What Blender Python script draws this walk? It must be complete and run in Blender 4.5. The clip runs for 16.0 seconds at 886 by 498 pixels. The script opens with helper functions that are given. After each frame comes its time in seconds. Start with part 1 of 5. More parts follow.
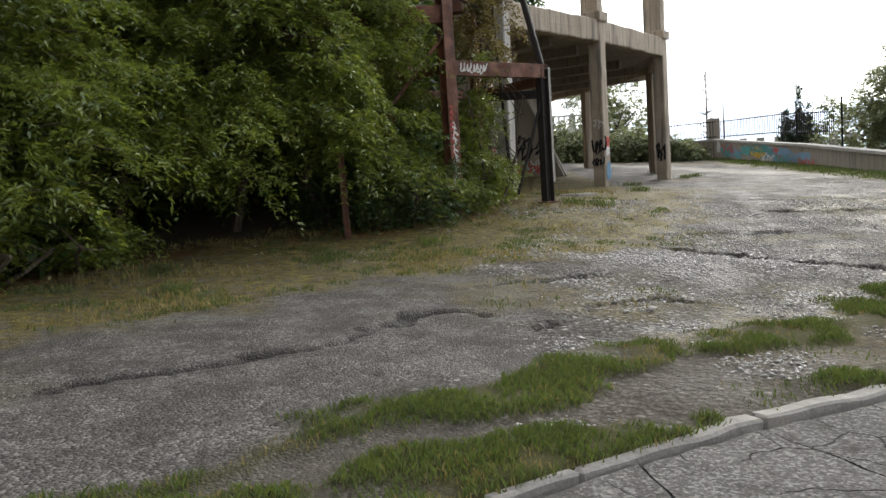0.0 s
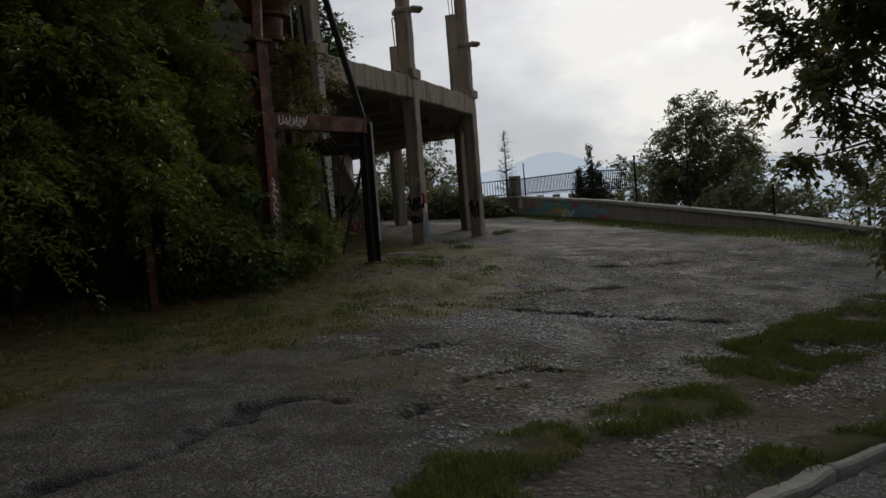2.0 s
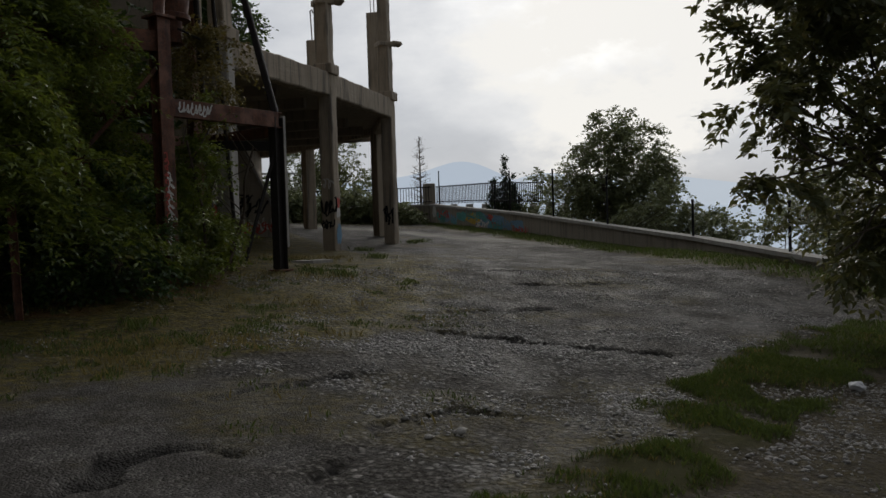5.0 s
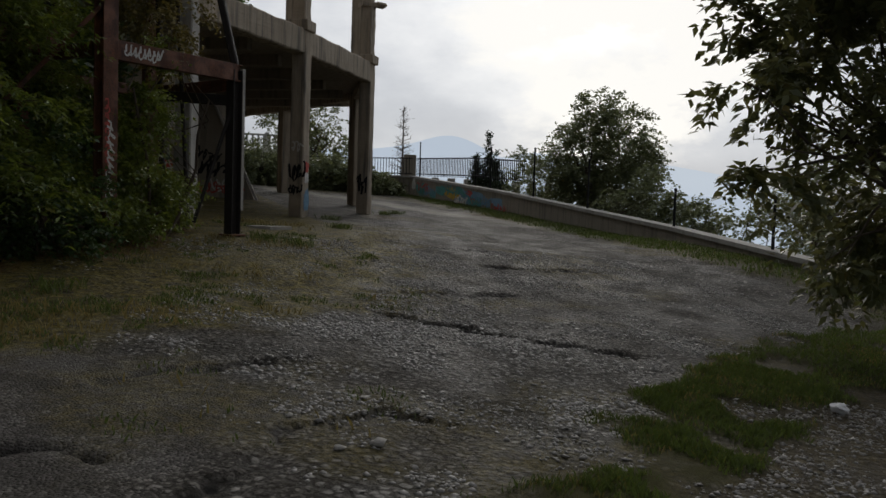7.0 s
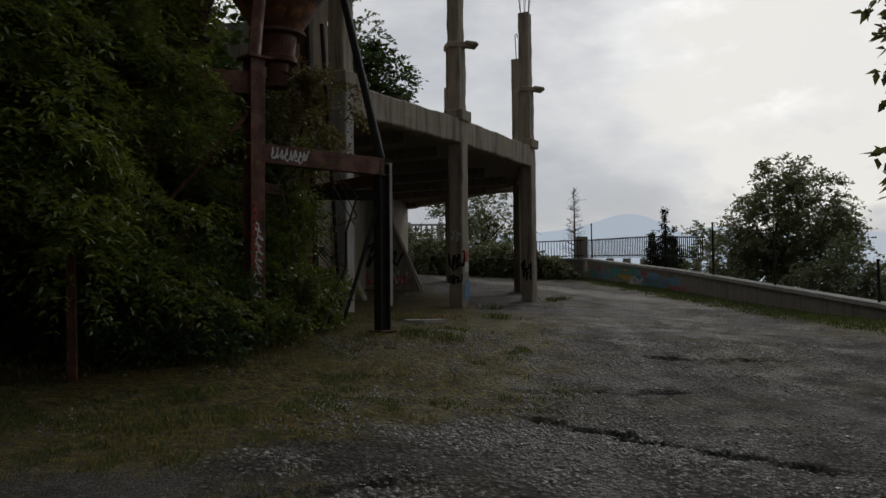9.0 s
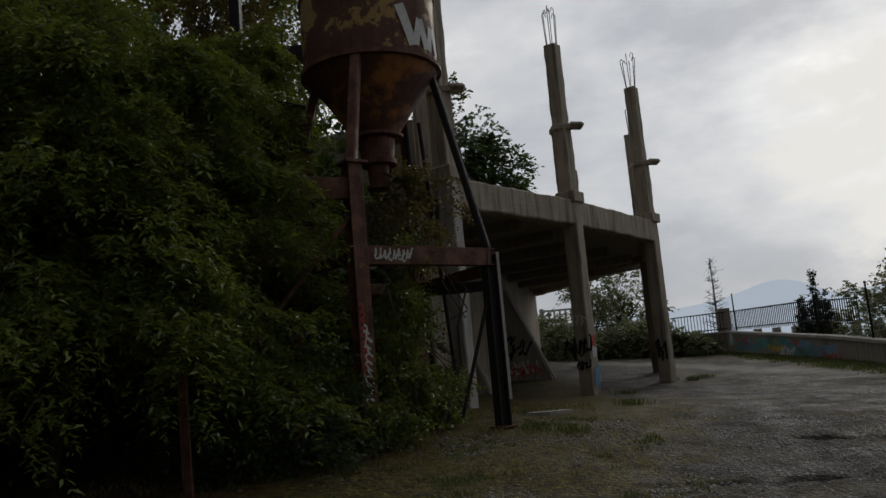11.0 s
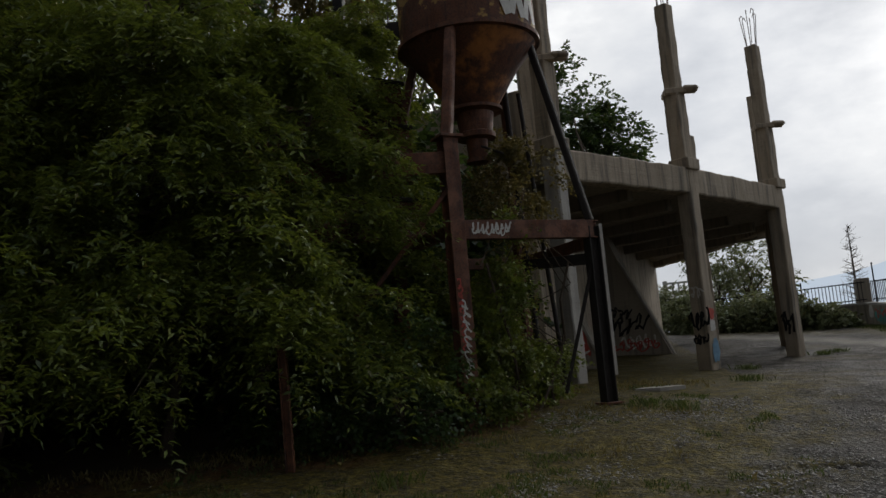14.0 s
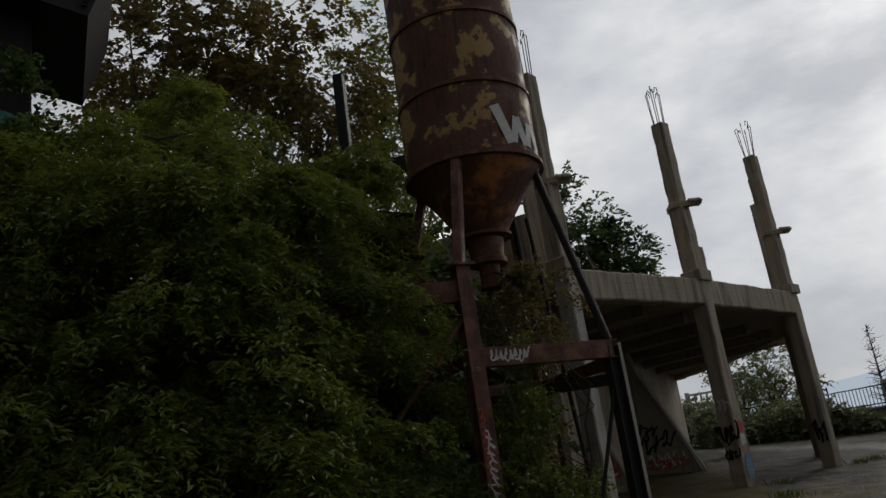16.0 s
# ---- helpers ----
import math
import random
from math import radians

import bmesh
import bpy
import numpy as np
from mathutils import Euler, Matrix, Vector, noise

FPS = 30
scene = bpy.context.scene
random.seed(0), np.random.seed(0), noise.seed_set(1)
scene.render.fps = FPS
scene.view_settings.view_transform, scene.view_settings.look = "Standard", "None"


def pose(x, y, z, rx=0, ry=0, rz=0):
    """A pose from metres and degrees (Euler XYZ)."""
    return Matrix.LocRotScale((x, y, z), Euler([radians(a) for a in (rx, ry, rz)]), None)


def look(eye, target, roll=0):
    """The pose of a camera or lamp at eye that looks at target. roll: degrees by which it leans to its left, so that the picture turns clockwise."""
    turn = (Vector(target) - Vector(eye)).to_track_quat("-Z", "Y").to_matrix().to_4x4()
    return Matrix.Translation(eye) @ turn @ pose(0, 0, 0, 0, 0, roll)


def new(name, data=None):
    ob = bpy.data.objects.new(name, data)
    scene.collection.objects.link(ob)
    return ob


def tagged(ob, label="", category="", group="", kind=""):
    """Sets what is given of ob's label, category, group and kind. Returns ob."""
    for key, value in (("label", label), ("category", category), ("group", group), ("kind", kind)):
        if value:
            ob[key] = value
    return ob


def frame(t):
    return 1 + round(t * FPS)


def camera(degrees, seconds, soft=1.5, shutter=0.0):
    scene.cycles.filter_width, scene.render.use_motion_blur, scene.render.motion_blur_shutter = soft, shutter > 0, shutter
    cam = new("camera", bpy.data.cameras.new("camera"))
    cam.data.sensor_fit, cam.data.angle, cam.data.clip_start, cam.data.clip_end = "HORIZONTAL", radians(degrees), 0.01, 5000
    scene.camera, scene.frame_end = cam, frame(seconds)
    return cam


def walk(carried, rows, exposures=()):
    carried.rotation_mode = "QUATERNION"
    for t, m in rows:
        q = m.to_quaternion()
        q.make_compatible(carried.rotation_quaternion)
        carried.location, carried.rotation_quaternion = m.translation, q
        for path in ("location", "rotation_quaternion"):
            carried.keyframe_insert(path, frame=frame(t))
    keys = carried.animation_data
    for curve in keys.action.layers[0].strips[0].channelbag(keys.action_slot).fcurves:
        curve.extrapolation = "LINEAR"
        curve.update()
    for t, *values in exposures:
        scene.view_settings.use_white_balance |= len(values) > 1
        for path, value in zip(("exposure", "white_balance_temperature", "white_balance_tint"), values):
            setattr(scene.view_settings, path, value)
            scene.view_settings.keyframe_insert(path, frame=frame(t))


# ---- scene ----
cam = camera(56.7, 16.0)
METRES, EYE, TILT, LEAN, TURN = 5.2, 1.5, 0.0, 0.0, 4.9
ROWS = [
    (0.0, 0.0, 0.0, 0.0, -0.29, -4.74, 3.55),
    (0.5, -0.0183, 0.0588, 0.0039, -2.24, -4.3, 4.5),
    (1.0, -0.0379, 0.1051, 0.0068, -6.63, -4.28, 4.65),
    (1.5, -0.0621, 0.1472, 0.0147, -10.68, -2.2, 4.05),
    (2.0, -0.0626, 0.1952, 0.0122, -14.15, -1.71, 4.43),
    (2.5, -0.0619, 0.2368, 0.0148, -14.16, -1.41, 5.1),
    (3.0, -0.0748, 0.2777, 0.0202, -14.26, -1.2, 4.21),
    (3.5, -0.0827, 0.3144, 0.0254, -18.25, -0.24, 2.01),
    (4.0, -0.0677, 0.3511, 0.0231, -19.94, -0.41, 2.6),
    (6.5, 0.0459, 0.5034, 0.0266, -21.74, -3.52, -0.89),
    (7.0, 0.0827, 0.5463, 0.0259, -21.58, -3.47, -1.94),
    (7.5, 0.1141, 0.586, 0.025, -20.97, -2.67, -2.22),
    (8.0, 0.1537, 0.6174, 0.0313, -13.87, -1.54, -1.5),
    (8.5, 0.1825, 0.6388, 0.0343, -12.74, -0.33, 0.12),
    (9.0, 0.1987, 0.6643, 0.0437, -9.11, 2.2, 0.56),
    (11.5, 0.2903, 0.7323, 0.0479, 1.39, 9.21, 5.27),
    (12.0, 0.2998, 0.7462, 0.0425, 2.04, 8.93, 5.94),
    (12.5, 0.3219, 0.7548, 0.0407, 7.68, 6.71, 6.21),
    (13.0, 0.3319, 0.7579, 0.0385, 10.33, 6.24, 6.32),
    (13.5, 0.3367, 0.7576, 0.0393, 10.41, 6.45, 5.32),
    (14.0, 0.3394, 0.7543, 0.0464, 9.42, 7.82, 4.79),
    (14.5, 0.3394, 0.7541, 0.0537, 7.19, 12.12, 5.3),
    (15.0, 0.3377, 0.7536, 0.0599, 7.48, 15.05, 6.14),
    (15.5, 0.3323, 0.7507, 0.0647, 8.43, 15.75, 7.78),
    (16.0, 0.3302, 0.7538, 0.0656, 10.9, 16.51, 7.94),
]
rows = [(t, pose(0, 0, EYE, TILT, LEAN, TURN) @ pose(METRES * x, METRES * y, METRES * z, 90 + pitch, roll, yaw)) for t, x, y, z, yaw, pitch, roll in ROWS]
EXPOSURES = [(0.0, 2.2), (0.5, 1.6), (1.0, 1.0), (1.5, 0.15), (2.0, -0.15), (4.2, -0.2), (6.3, 0.05), (7.2, 0.0), (8.0, -0.1), (9.0, -0.25), (11.5, -0.3), (12.1, -0.2), (12.5, 0.05), (13.0, 0.8), (13.6, 0.75), (14.0, 0.12), (14.5, -0.25), (16.0, -0.2)]
walk(cam, rows, EXPOSURES)

# ---- light: an overcast sky, the sun behind thin cloud ahead and to the right ----
SUN_HEADING, SUN_HEIGHT = 24.0, 27.0
sun_way = Vector((math.sin(radians(SUN_HEADING)) * math.cos(radians(SUN_HEIGHT)), math.cos(radians(SUN_HEADING)) * math.cos(radians(SUN_HEIGHT)), math.sin(radians(SUN_HEIGHT))))
world = bpy.data.worlds.new("sky")
scene.world = world
world.use_nodes = True


class Nodes:
    """Short ways to add and join nodes of one tree."""

    def __init__(self, tree):
        self.tree = tree
        tree.nodes.clear()

    def add(self, kind, settings=None, **plugs):
        node = self.tree.nodes.new(kind)
        chosen = settings or {}
        if "operation" in chosen:
            node.operation = chosen["operation"]
        if "use_clamp" in chosen:
            node.use_clamp = chosen["use_clamp"]
        if "data_type" in chosen:
            node.data_type, node.blend_type = chosen["data_type"], chosen["blend_type"]
        if "attribute_name" in chosen:
            node.attribute_name = chosen["attribute_name"]
        if "sky_type" in chosen:
            node.sky_type, node.sun_disc = chosen["sky_type"], chosen["sun_disc"]
            node.sun_elevation, node.sun_rotation = chosen["sun_elevation"], chosen["sun_rotation"]
        for key, value in plugs.items():
            self.plug(node, key.replace("_", " "), value)
        return node

    def plug(self, node, key, value):
        socket = node.inputs[int(key[1:])] if key[0] == "i" and key[1:].isdigit() else node.inputs[key]
        if isinstance(value, bpy.types.NodeSocket):
            self.tree.links.new(value, socket)
        elif isinstance(value, bpy.types.Node):
            self.tree.links.new(value.outputs[0], socket)
        else:
            socket.default_value = value

    def math(self, how, a, b=0.0, clamp=False):
        return self.add("ShaderNodeMath", {"operation": how, "use_clamp": clamp}, i0=a, i1=b).outputs[0]

    def noise(self, vector, scale, detail=4.0, rough=0.55):
        return self.add("ShaderNodeTexNoise", None, Vector=vector, Scale=scale, Detail=detail, Roughness=rough).outputs[0]

    def ramp(self, value, *stops):
        node = self.add("ShaderNodeValToRGB", None, i0=value)
        bits = node.color_ramp.elements
        while len(bits) < len(stops):
            bits.new(0.5)
        for bit, (at, colour) in zip(bits, stops):
            bit.position = at
            bit.color = (colour, colour, colour, 1) if isinstance(colour, (int, float)) else (*colour, 1)
        return node.outputs[0]

    def mix(self, fac, a, b, how="MIX"):
        node = self.add("ShaderNodeMix", {"data_type": "RGBA", "blend_type": how})
        rgba = [s for s in node.inputs if s.type == "RGBA"]
        self.plug(node, "i0", fac)
        for socket, value in zip(rgba, (a, b)):
            if isinstance(value, bpy.types.NodeSocket):
                self.tree.links.new(value, socket)
            else:
                socket.default_value = (*value, 1) if len(value) == 3 else value
        return [s for s in node.outputs if s.type == "RGBA"][0]


n = Nodes(world.node_tree)
sky = n.add("ShaderNodeTexSky", {"sky_type": "NISHITA", "sun_disc": False, "sun_elevation": radians(SUN_HEIGHT), "sun_rotation": radians(SUN_HEADING)})
sky_light = n.mix(1.0, sky.outputs[0], (0.06, 0.06, 0.06), "MULTIPLY")
spot = n.add("ShaderNodeTexCoord").outputs["Generated"]
flat = n.add("ShaderNodeMapping", None, Vector=spot, Scale=(1.0, 1.0, 2.0)).outputs[0]
clouds = n.noise(flat, 1.9, 8.0, 0.55)
cover = n.ramp(clouds, (0.38, (0.47, 0.50, 0.555)), (0.50, (0.60, 0.625, 0.67)), (0.58, (0.70, 0.715, 0.74)), (0.66, (0.95, 0.955, 0.95)))
glow = n.add("ShaderNodeVectorMath", {"operation": "DOT_PRODUCT"}, i0=spot, i1=tuple(sun_way)).outputs["Value"]
glow = n.math("POWER", n.math("MAXIMUM", glow, 0.0), 15.0)
torn = n.math("MULTIPLY", glow, n.ramp(clouds, (0.45, 0.12), (0.62, 1.0)))
lit = n.mix(1.0, cover, n.mix(torn, (0, 0, 0), (0.6, 0.585, 0.55)), "ADD")
break_way = n.add("ShaderNodeVectorMath", {"operation": "DOT_PRODUCT"}, i0=spot, i1=(0.465, 0.855, 0.225)).outputs["Value"]
edge = n.math("ADD", break_way, n.math("MULTIPLY", n.math("SUBTRACT", n.noise(flat, 5.5, 7.0, 0.6), 0.5), 0.075))
lit = n.mix(n.ramp(edge, (0.982, 0.0), (0.992, 1.0)), lit, (1.0, 0.985, 0.95))
toward = n.add("ShaderNodeVectorMath", {"operation": "DOT_PRODUCT"}, i0=spot, i1=tuple(sun_way)).outputs["Value"]
heavy = n.ramp(n.math("ADD", n.math("MULTIPLY", toward, 0.5), 0.5), (0.15, 0.2), (0.62, 0.36), (0.84, 0.92), (0.95, 0.98))
whole = n.mix(0.93, sky_light, n.mix(1.0, lit, heavy, "MULTIPLY"))
n.add("ShaderNodeOutputWorld", None, Surface=n.add("ShaderNodeBackground", None, Color=whole, Strength=1.0))

sun = new("sun", bpy.data.lights.new("sun", "SUN"))
sun.data.energy, sun.data.angle, sun.data.color = 0.5, radians(16), (1.0, 0.94, 0.85)
sun.matrix_world = look(sun_way * 50, (0, 0, 0))


# ---- materials ----
def material(name):
    made = bpy.data.materials.new(name)
    made.use_nodes = True
    return made, Nodes(made.node_tree)


def finish(n, colour, rough, bump=None, strength=0.5, distance=0.02, metal=0.0, through_light=None, sheen=0.5):
    surface = n.add("ShaderNodeBsdfPrincipled", None, Base_Color=colour, Roughness=rough, Metallic=metal)
    surface.inputs["Specular IOR Level"].default_value = sheen
    if bump is not None:
        n.plug(surface, "Normal", n.add("ShaderNodeBump", None, Strength=strength, Distance=distance, Height=bump).outputs[0])
    out = surface.outputs[0]
    if through_light is not None:
        out = n.add("ShaderNodeMixShader", None, i0=0.35, i1=out, i2=n.add("ShaderNodeBsdfTranslucent", None, Color=through_light)).outputs[0]
    n.add("ShaderNodeOutputMaterial", None, Surface=out)


def place(n):
    return n.add("ShaderNodeNewGeometry").outputs["Position"]


def own_place(n):
    return n.add("ShaderNodeTexCoord").outputs["Object"]


def concrete(name, light, dark, stain=(0.10, 0.095, 0.085), drips=0.55):
    made, n = material(name)
    p = place(n)
    base = n.mix(n.noise(p, 1.3, 6), (*dark, 1), (*light, 1))
    grain = n.noise(p, 45, 4)
    base = n.mix(n.ramp(grain, (0.35, 0.0), (0.75, 0.35)), base, (*[c * 0.5 for c in dark], 1))
    long = n.add("ShaderNodeMapping", None, Vector=p, Scale=(5.0, 5.0, 0.35)).outputs[0]
    base = n.mix(n.ramp(n.noise(long, 1.6, 5), (0.48, 0.0), (0.68, drips)), base, (*stain, 1))
    base = n.mix(n.ramp(n.noise(p, 3.7, 5), (0.62, 0.0), (0.7, 0.45)), base, (0.30, 0.26, 0.20, 1))
    board = n.add("ShaderNodeMapping", None, Vector=p, Scale=(1.0, 1.0, 9.0)).outputs[0]
    height = n.math("ADD", n.math("MULTIPLY", n.noise(board, 2.0, 3), 0.7), n.math("MULTIPLY", grain, 0.6))
    finish(n, base, n.ramp(n.noise(p, 6, 3), (0.3, 0.72), (0.7, 0.95)), height, 0.6, 0.025, sheen=0.2)
    return made


def rusty(name, paint, patches, lo=0.52, hi=0.6):
    made, n = material(name)
    p = place(n)
    rust = n.mix(n.noise(p, 5, 6), (0.062, 0.025, 0.016), (0.19, 0.068, 0.03))
    rust = n.mix(n.ramp(n.noise(p, 38, 5), (0.45, 0.0), (0.7, 0.7)), rust, (0.03, 0.016, 0.012))
    long = n.add("ShaderNodeMapping", None, Vector=p, Scale=(6.0, 6.0, 0.5)).outputs[0]
    rust = n.mix(n.ramp(n.noise(long, 1.8, 4), (0.5, 0.0), (0.72, 0.8)), rust, (0.028, 0.016, 0.013))
    chips = n.noise(p, patches, 6, 0.62)
    left = n.ramp(chips, (lo, 0.0), (hi, 1.0))
    colour = n.mix(left, rust, n.mix(n.noise(p, 12, 4), paint, tuple(c * 0.55 for c in paint)))
    height = n.math("ADD", n.math("MULTIPLY", left, 0.5), n.noise(p, 30, 4))
    finish(n, colour, n.ramp(chips, (0.4, 0.85), (0.62, 0.5)), height, 0.4, 0.008)
    return made


def leafy(name, young, old, veil, gloss=0.42):
    made, n = material(name)
    each = n.add("ShaderNodeNewGeometry").outputs["Random Per Island"]
    colour = n.ramp(each, (0.0, old), (0.55, young), (0.93, tuple(c * 1.25 for c in young)), (1.0, (0.22, 0.16, 0.04)))
    patch = n.noise(place(n), 1.1, 3)
    colour = n.mix(n.ramp(patch, (0.38, 0.65), (0.62, 0.0)), colour, (*old, 1))
    finish(n, colour, gloss, None, through_light=n.mix(0.55, colour, (*veil, 1)))
    return made


def plain(name, colour, rough=0.6, metal=0.0, scale=14.0, vary=0.5, relief=0.25):
    made, n = material(name)
    p = place(n)
    mixed = n.mix(n.noise(p, scale, 5), (*[c * (1 - vary) for c in colour], 1), (*[min(1, c * (1 + vary)) for c in colour], 1))
    mixed = n.mix(n.ramp(n.noise(p, scale * 0.17, 4), (0.5, 0.0), (0.75, 0.5)), mixed, (*[c * 0.45 for c in colour], 1))
    finish(n, mixed, rough, n.noise(p, scale * 3, 4), relief, 0.01, metal, sheen=0.2)
    return made


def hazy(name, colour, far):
    """Distance seen through bright air: a backdrop that glows faintly, haze put into its colour."""
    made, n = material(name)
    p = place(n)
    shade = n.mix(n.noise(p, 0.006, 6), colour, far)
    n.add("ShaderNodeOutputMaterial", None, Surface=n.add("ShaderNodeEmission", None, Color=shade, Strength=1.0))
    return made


CONCRETE = concrete("weathered_concrete", (0.56, 0.47, 0.36), (0.30, 0.245, 0.185), drips=0.8)
# a darker tone of concrete for the slab, ribs, buttresses and low walls
SHED_CONCRETE = concrete("darker_concrete", (0.40, 0.35, 0.285), (0.25, 0.215, 0.172))
COPING = concrete("pale_coping", (0.55, 0.52, 0.47), (0.36, 0.34, 0.31), drips=0.3)
KERB = concrete("kerb_concrete", (0.36, 0.34, 0.305), (0.2, 0.185, 0.165), drips=0.35)
STEEL = rusty("rust_brown_steel", (0.24, 0.085, 0.035), 4.0, 0.5, 0.66)
SILO = rusty("rust_with_yellow_paint", (0.46, 0.27, 0.07), 2.0, 0.54, 0.57)
CONE = rusty("bright_rust", (0.50, 0.19, 0.05), 1.3, 0.51, 0.6)
DARK_STEEL = plain("blackened_steel", (0.035, 0.03, 0.028), 0.7)
IRON = plain("black_iron", (0.02, 0.02, 0.022), 0.55)
REBAR = plain("rebar", (0.12, 0.085, 0.06), 0.7)
BARK = plain("bark", (0.10, 0.078, 0.06), 0.9, scale=9.0, relief=0.9)
PALE_BARK = plain("grey_bark", (0.19, 0.165, 0.14), 0.9, scale=9.0, relief=0.9)
LEAF_BUSH = leafy("shrub_leaf", (0.165, 0.205, 0.034), (0.034, 0.06, 0.014), (0.40, 0.46, 0.05))
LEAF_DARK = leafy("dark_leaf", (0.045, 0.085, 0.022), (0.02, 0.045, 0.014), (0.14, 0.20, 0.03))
LEAF_ASH = leafy("ash_leaf", (0.09, 0.105, 0.04), (0.05, 0.065, 0.025), (0.34, 0.31, 0.10))
LEAF_AUTUMN = leafy("browning_leaf", (0.21, 0.165, 0.045), (0.06, 0.065, 0.025), (0.30, 0.22, 0.05))
# paler leaf copy: the air's haze over distant trees mixed into its colour
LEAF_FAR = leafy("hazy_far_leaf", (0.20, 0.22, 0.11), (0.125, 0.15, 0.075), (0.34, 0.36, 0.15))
NEEDLE = leafy("conifer_needle", (0.05, 0.07, 0.045), (0.018, 0.035, 0.015), (0.06, 0.10, 0.03), 0.6)
GRASS = leafy("grass_blade", (0.078, 0.105, 0.028), (0.036, 0.054, 0.017), (0.2, 0.27, 0.04), 0.5)
DRY_GRASS = leafy("dry_grass_blade", (0.24, 0.19, 0.07), (0.12, 0.11, 0.04), (0.4, 0.3, 0.1), 0.6)
WHITE_PAINT = plain("white_spray_paint", (0.62, 0.60, 0.56), 0.6, vary=0.25)
RED_PAINT = plain("red_spray_paint", (0.45, 0.09, 0.07), 0.6)
YELLOW_PAINT = plain("yellow_spray_paint", (0.55, 0.36, 0.05), 0.6)
BLUE_PAINT = plain("blue_spray_paint", (0.17, 0.29, 0.40), 0.6)
GREEN_PAINT = plain("teal_spray_paint", (0.10, 0.30, 0.27), 0.6)
BLACK_PAINT = plain("black_spray_paint", (0.02, 0.02, 0.022), 0.6)
WHITE_WALL = plain("white_render", (0.70, 0.69, 0.66), 0.8, scale=4, vary=0.12)
LITTER = plain("crumpled_white_plastic", (0.75, 0.75, 0.76), 0.35, vary=0.1)
STONE = plain("chippings", (0.30, 0.285, 0.265), 0.45, scale=25.0, vary=0.6)
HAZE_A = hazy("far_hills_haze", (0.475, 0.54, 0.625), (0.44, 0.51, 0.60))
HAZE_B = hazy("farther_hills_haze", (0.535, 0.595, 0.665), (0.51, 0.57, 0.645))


def ground_material():
    made, n = material("broken_asphalt_and_earth")
    p = place(n)

    def mask(name):
        return n.add("ShaderNodeAttribute", {"attribute_name": name}).outputs["Fac"]

    warped = n.mix(0.06, p, n.add("ShaderNodeTexNoise", None, Vector=p, Scale=9.0, Detail=4.0).outputs["Color"])
    cells = n.add("ShaderNodeTexVoronoi", None, Vector=warped, Scale=18.0, Randomness=1.0)
    fine = n.add("ShaderNodeTexVoronoi", None, Vector=p, Scale=55.0, Randomness=1.0)
    tone = n.add("ShaderNodeSeparateColor", None, Color=cells.outputs["Color"]).outputs[0]
    tone2 = n.add("ShaderNodeSeparateColor", None, Color=fine.outputs["Color"]).outputs[1]
    stones = n.ramp(tone, (0.0, (0.018, 0.015, 0.012)), (0.45, (0.045, 0.04, 0.033)), (0.78, (0.12, 0.108, 0.094)), (1.0, (0.40, 0.375, 0.34)))
    grit = n.ramp(tone2, (0.0, (0.018, 0.015, 0.012)), (0.6, (0.05, 0.043, 0.035)), (1.0, (0.33, 0.305, 0.27)))
    big = n.noise(p, 0.7, 6)
    # bare stony patch: the silvery wet glint is painted as a paler tone
    stones = n.mix(n.math("MULTIPLY", mask("bare"), n.ramp(tone, (0.2, 0.05), (0.6, 0.95))), stones, n.mix(n.noise(p, 3.0, 4), (0.24, 0.23, 0.21), (0.44, 0.42, 0.39)))
    joint = n.ramp(n.math("ADD", cells.outputs["Distance"], n.math("MULTIPLY", n.math("SUBTRACT", n.noise(p, 40, 3), 0.5), 0.35)), (0.30, 0.0), (0.5, 0.95))
    stones = n.mix(joint, stones, (0.016, 0.014, 0.011, 1))
    gravel = n.mix(n.ramp(n.noise(p, 2.1, 5), (0.4, 0.35), (0.6, 0.95)), grit, stones)
    gravel = n.mix(n.ramp(big, (0.35, 0.5), (0.6, 0.0)), gravel, (0.032, 0.027, 0.021, 1))
    smooth = n.mix(n.noise(p, 60, 4), (0.05, 0.046, 0.041), (0.13, 0.12, 0.108))
    smooth = n.mix(n.ramp(tone2, (0.6, 0.0), (1.0, 0.8)), smooth, (0.25, 0.232, 0.21))
    smooth = n.mix(n.ramp(tone2, (0.0, 0.75), (0.25, 0.0)), smooth, (0.022, 0.02, 0.018))
    smooth = n.mix(n.ramp(n.noise(p, 2.4, 6, 0.65), (0.42, 0.6), (0.58, 0.0)), smooth, (0.04, 0.035, 0.03))
    road = n.mix(mask("smooth"), gravel, smooth)
    road = n.mix(n.math("MULTIPLY", mask("pale"), n.ramp(n.noise(p, 1.5, 5), (0.3, 0.55), (0.6, 0.95))), road, n.mix(n.noise(p, 14, 5), (0.17, 0.155, 0.13), (0.30, 0.28, 0.24)))
    moss = n.ramp(n.math("ADD", n.math("MULTIPLY", n.noise(p, 48, 6, 0.7), 0.6), n.math("MULTIPLY", n.noise(p, 9, 5), 0.4)), (0.36, (0.02, 0.018, 0.008)), (0.48, (0.075, 0.063, 0.018)), (0.61, (0.23, 0.18, 0.05)))
    road = n.mix(n.math("MULTIPLY", mask("moss"), n.ramp(n.noise(p, 6.5, 8, 0.8), (0.39, 0.05), (0.52, 0.95))), road, moss)
    soil = n.mix(n.noise(p, 30, 6), (0.045, 0.038, 0.03), (0.12, 0.10, 0.08))
    road = n.mix(mask("soil"), road, soil)
    turf = n.mix(n.noise(p, 26, 5), (0.026, 0.026, 0.012), (0.08, 0.075, 0.03))
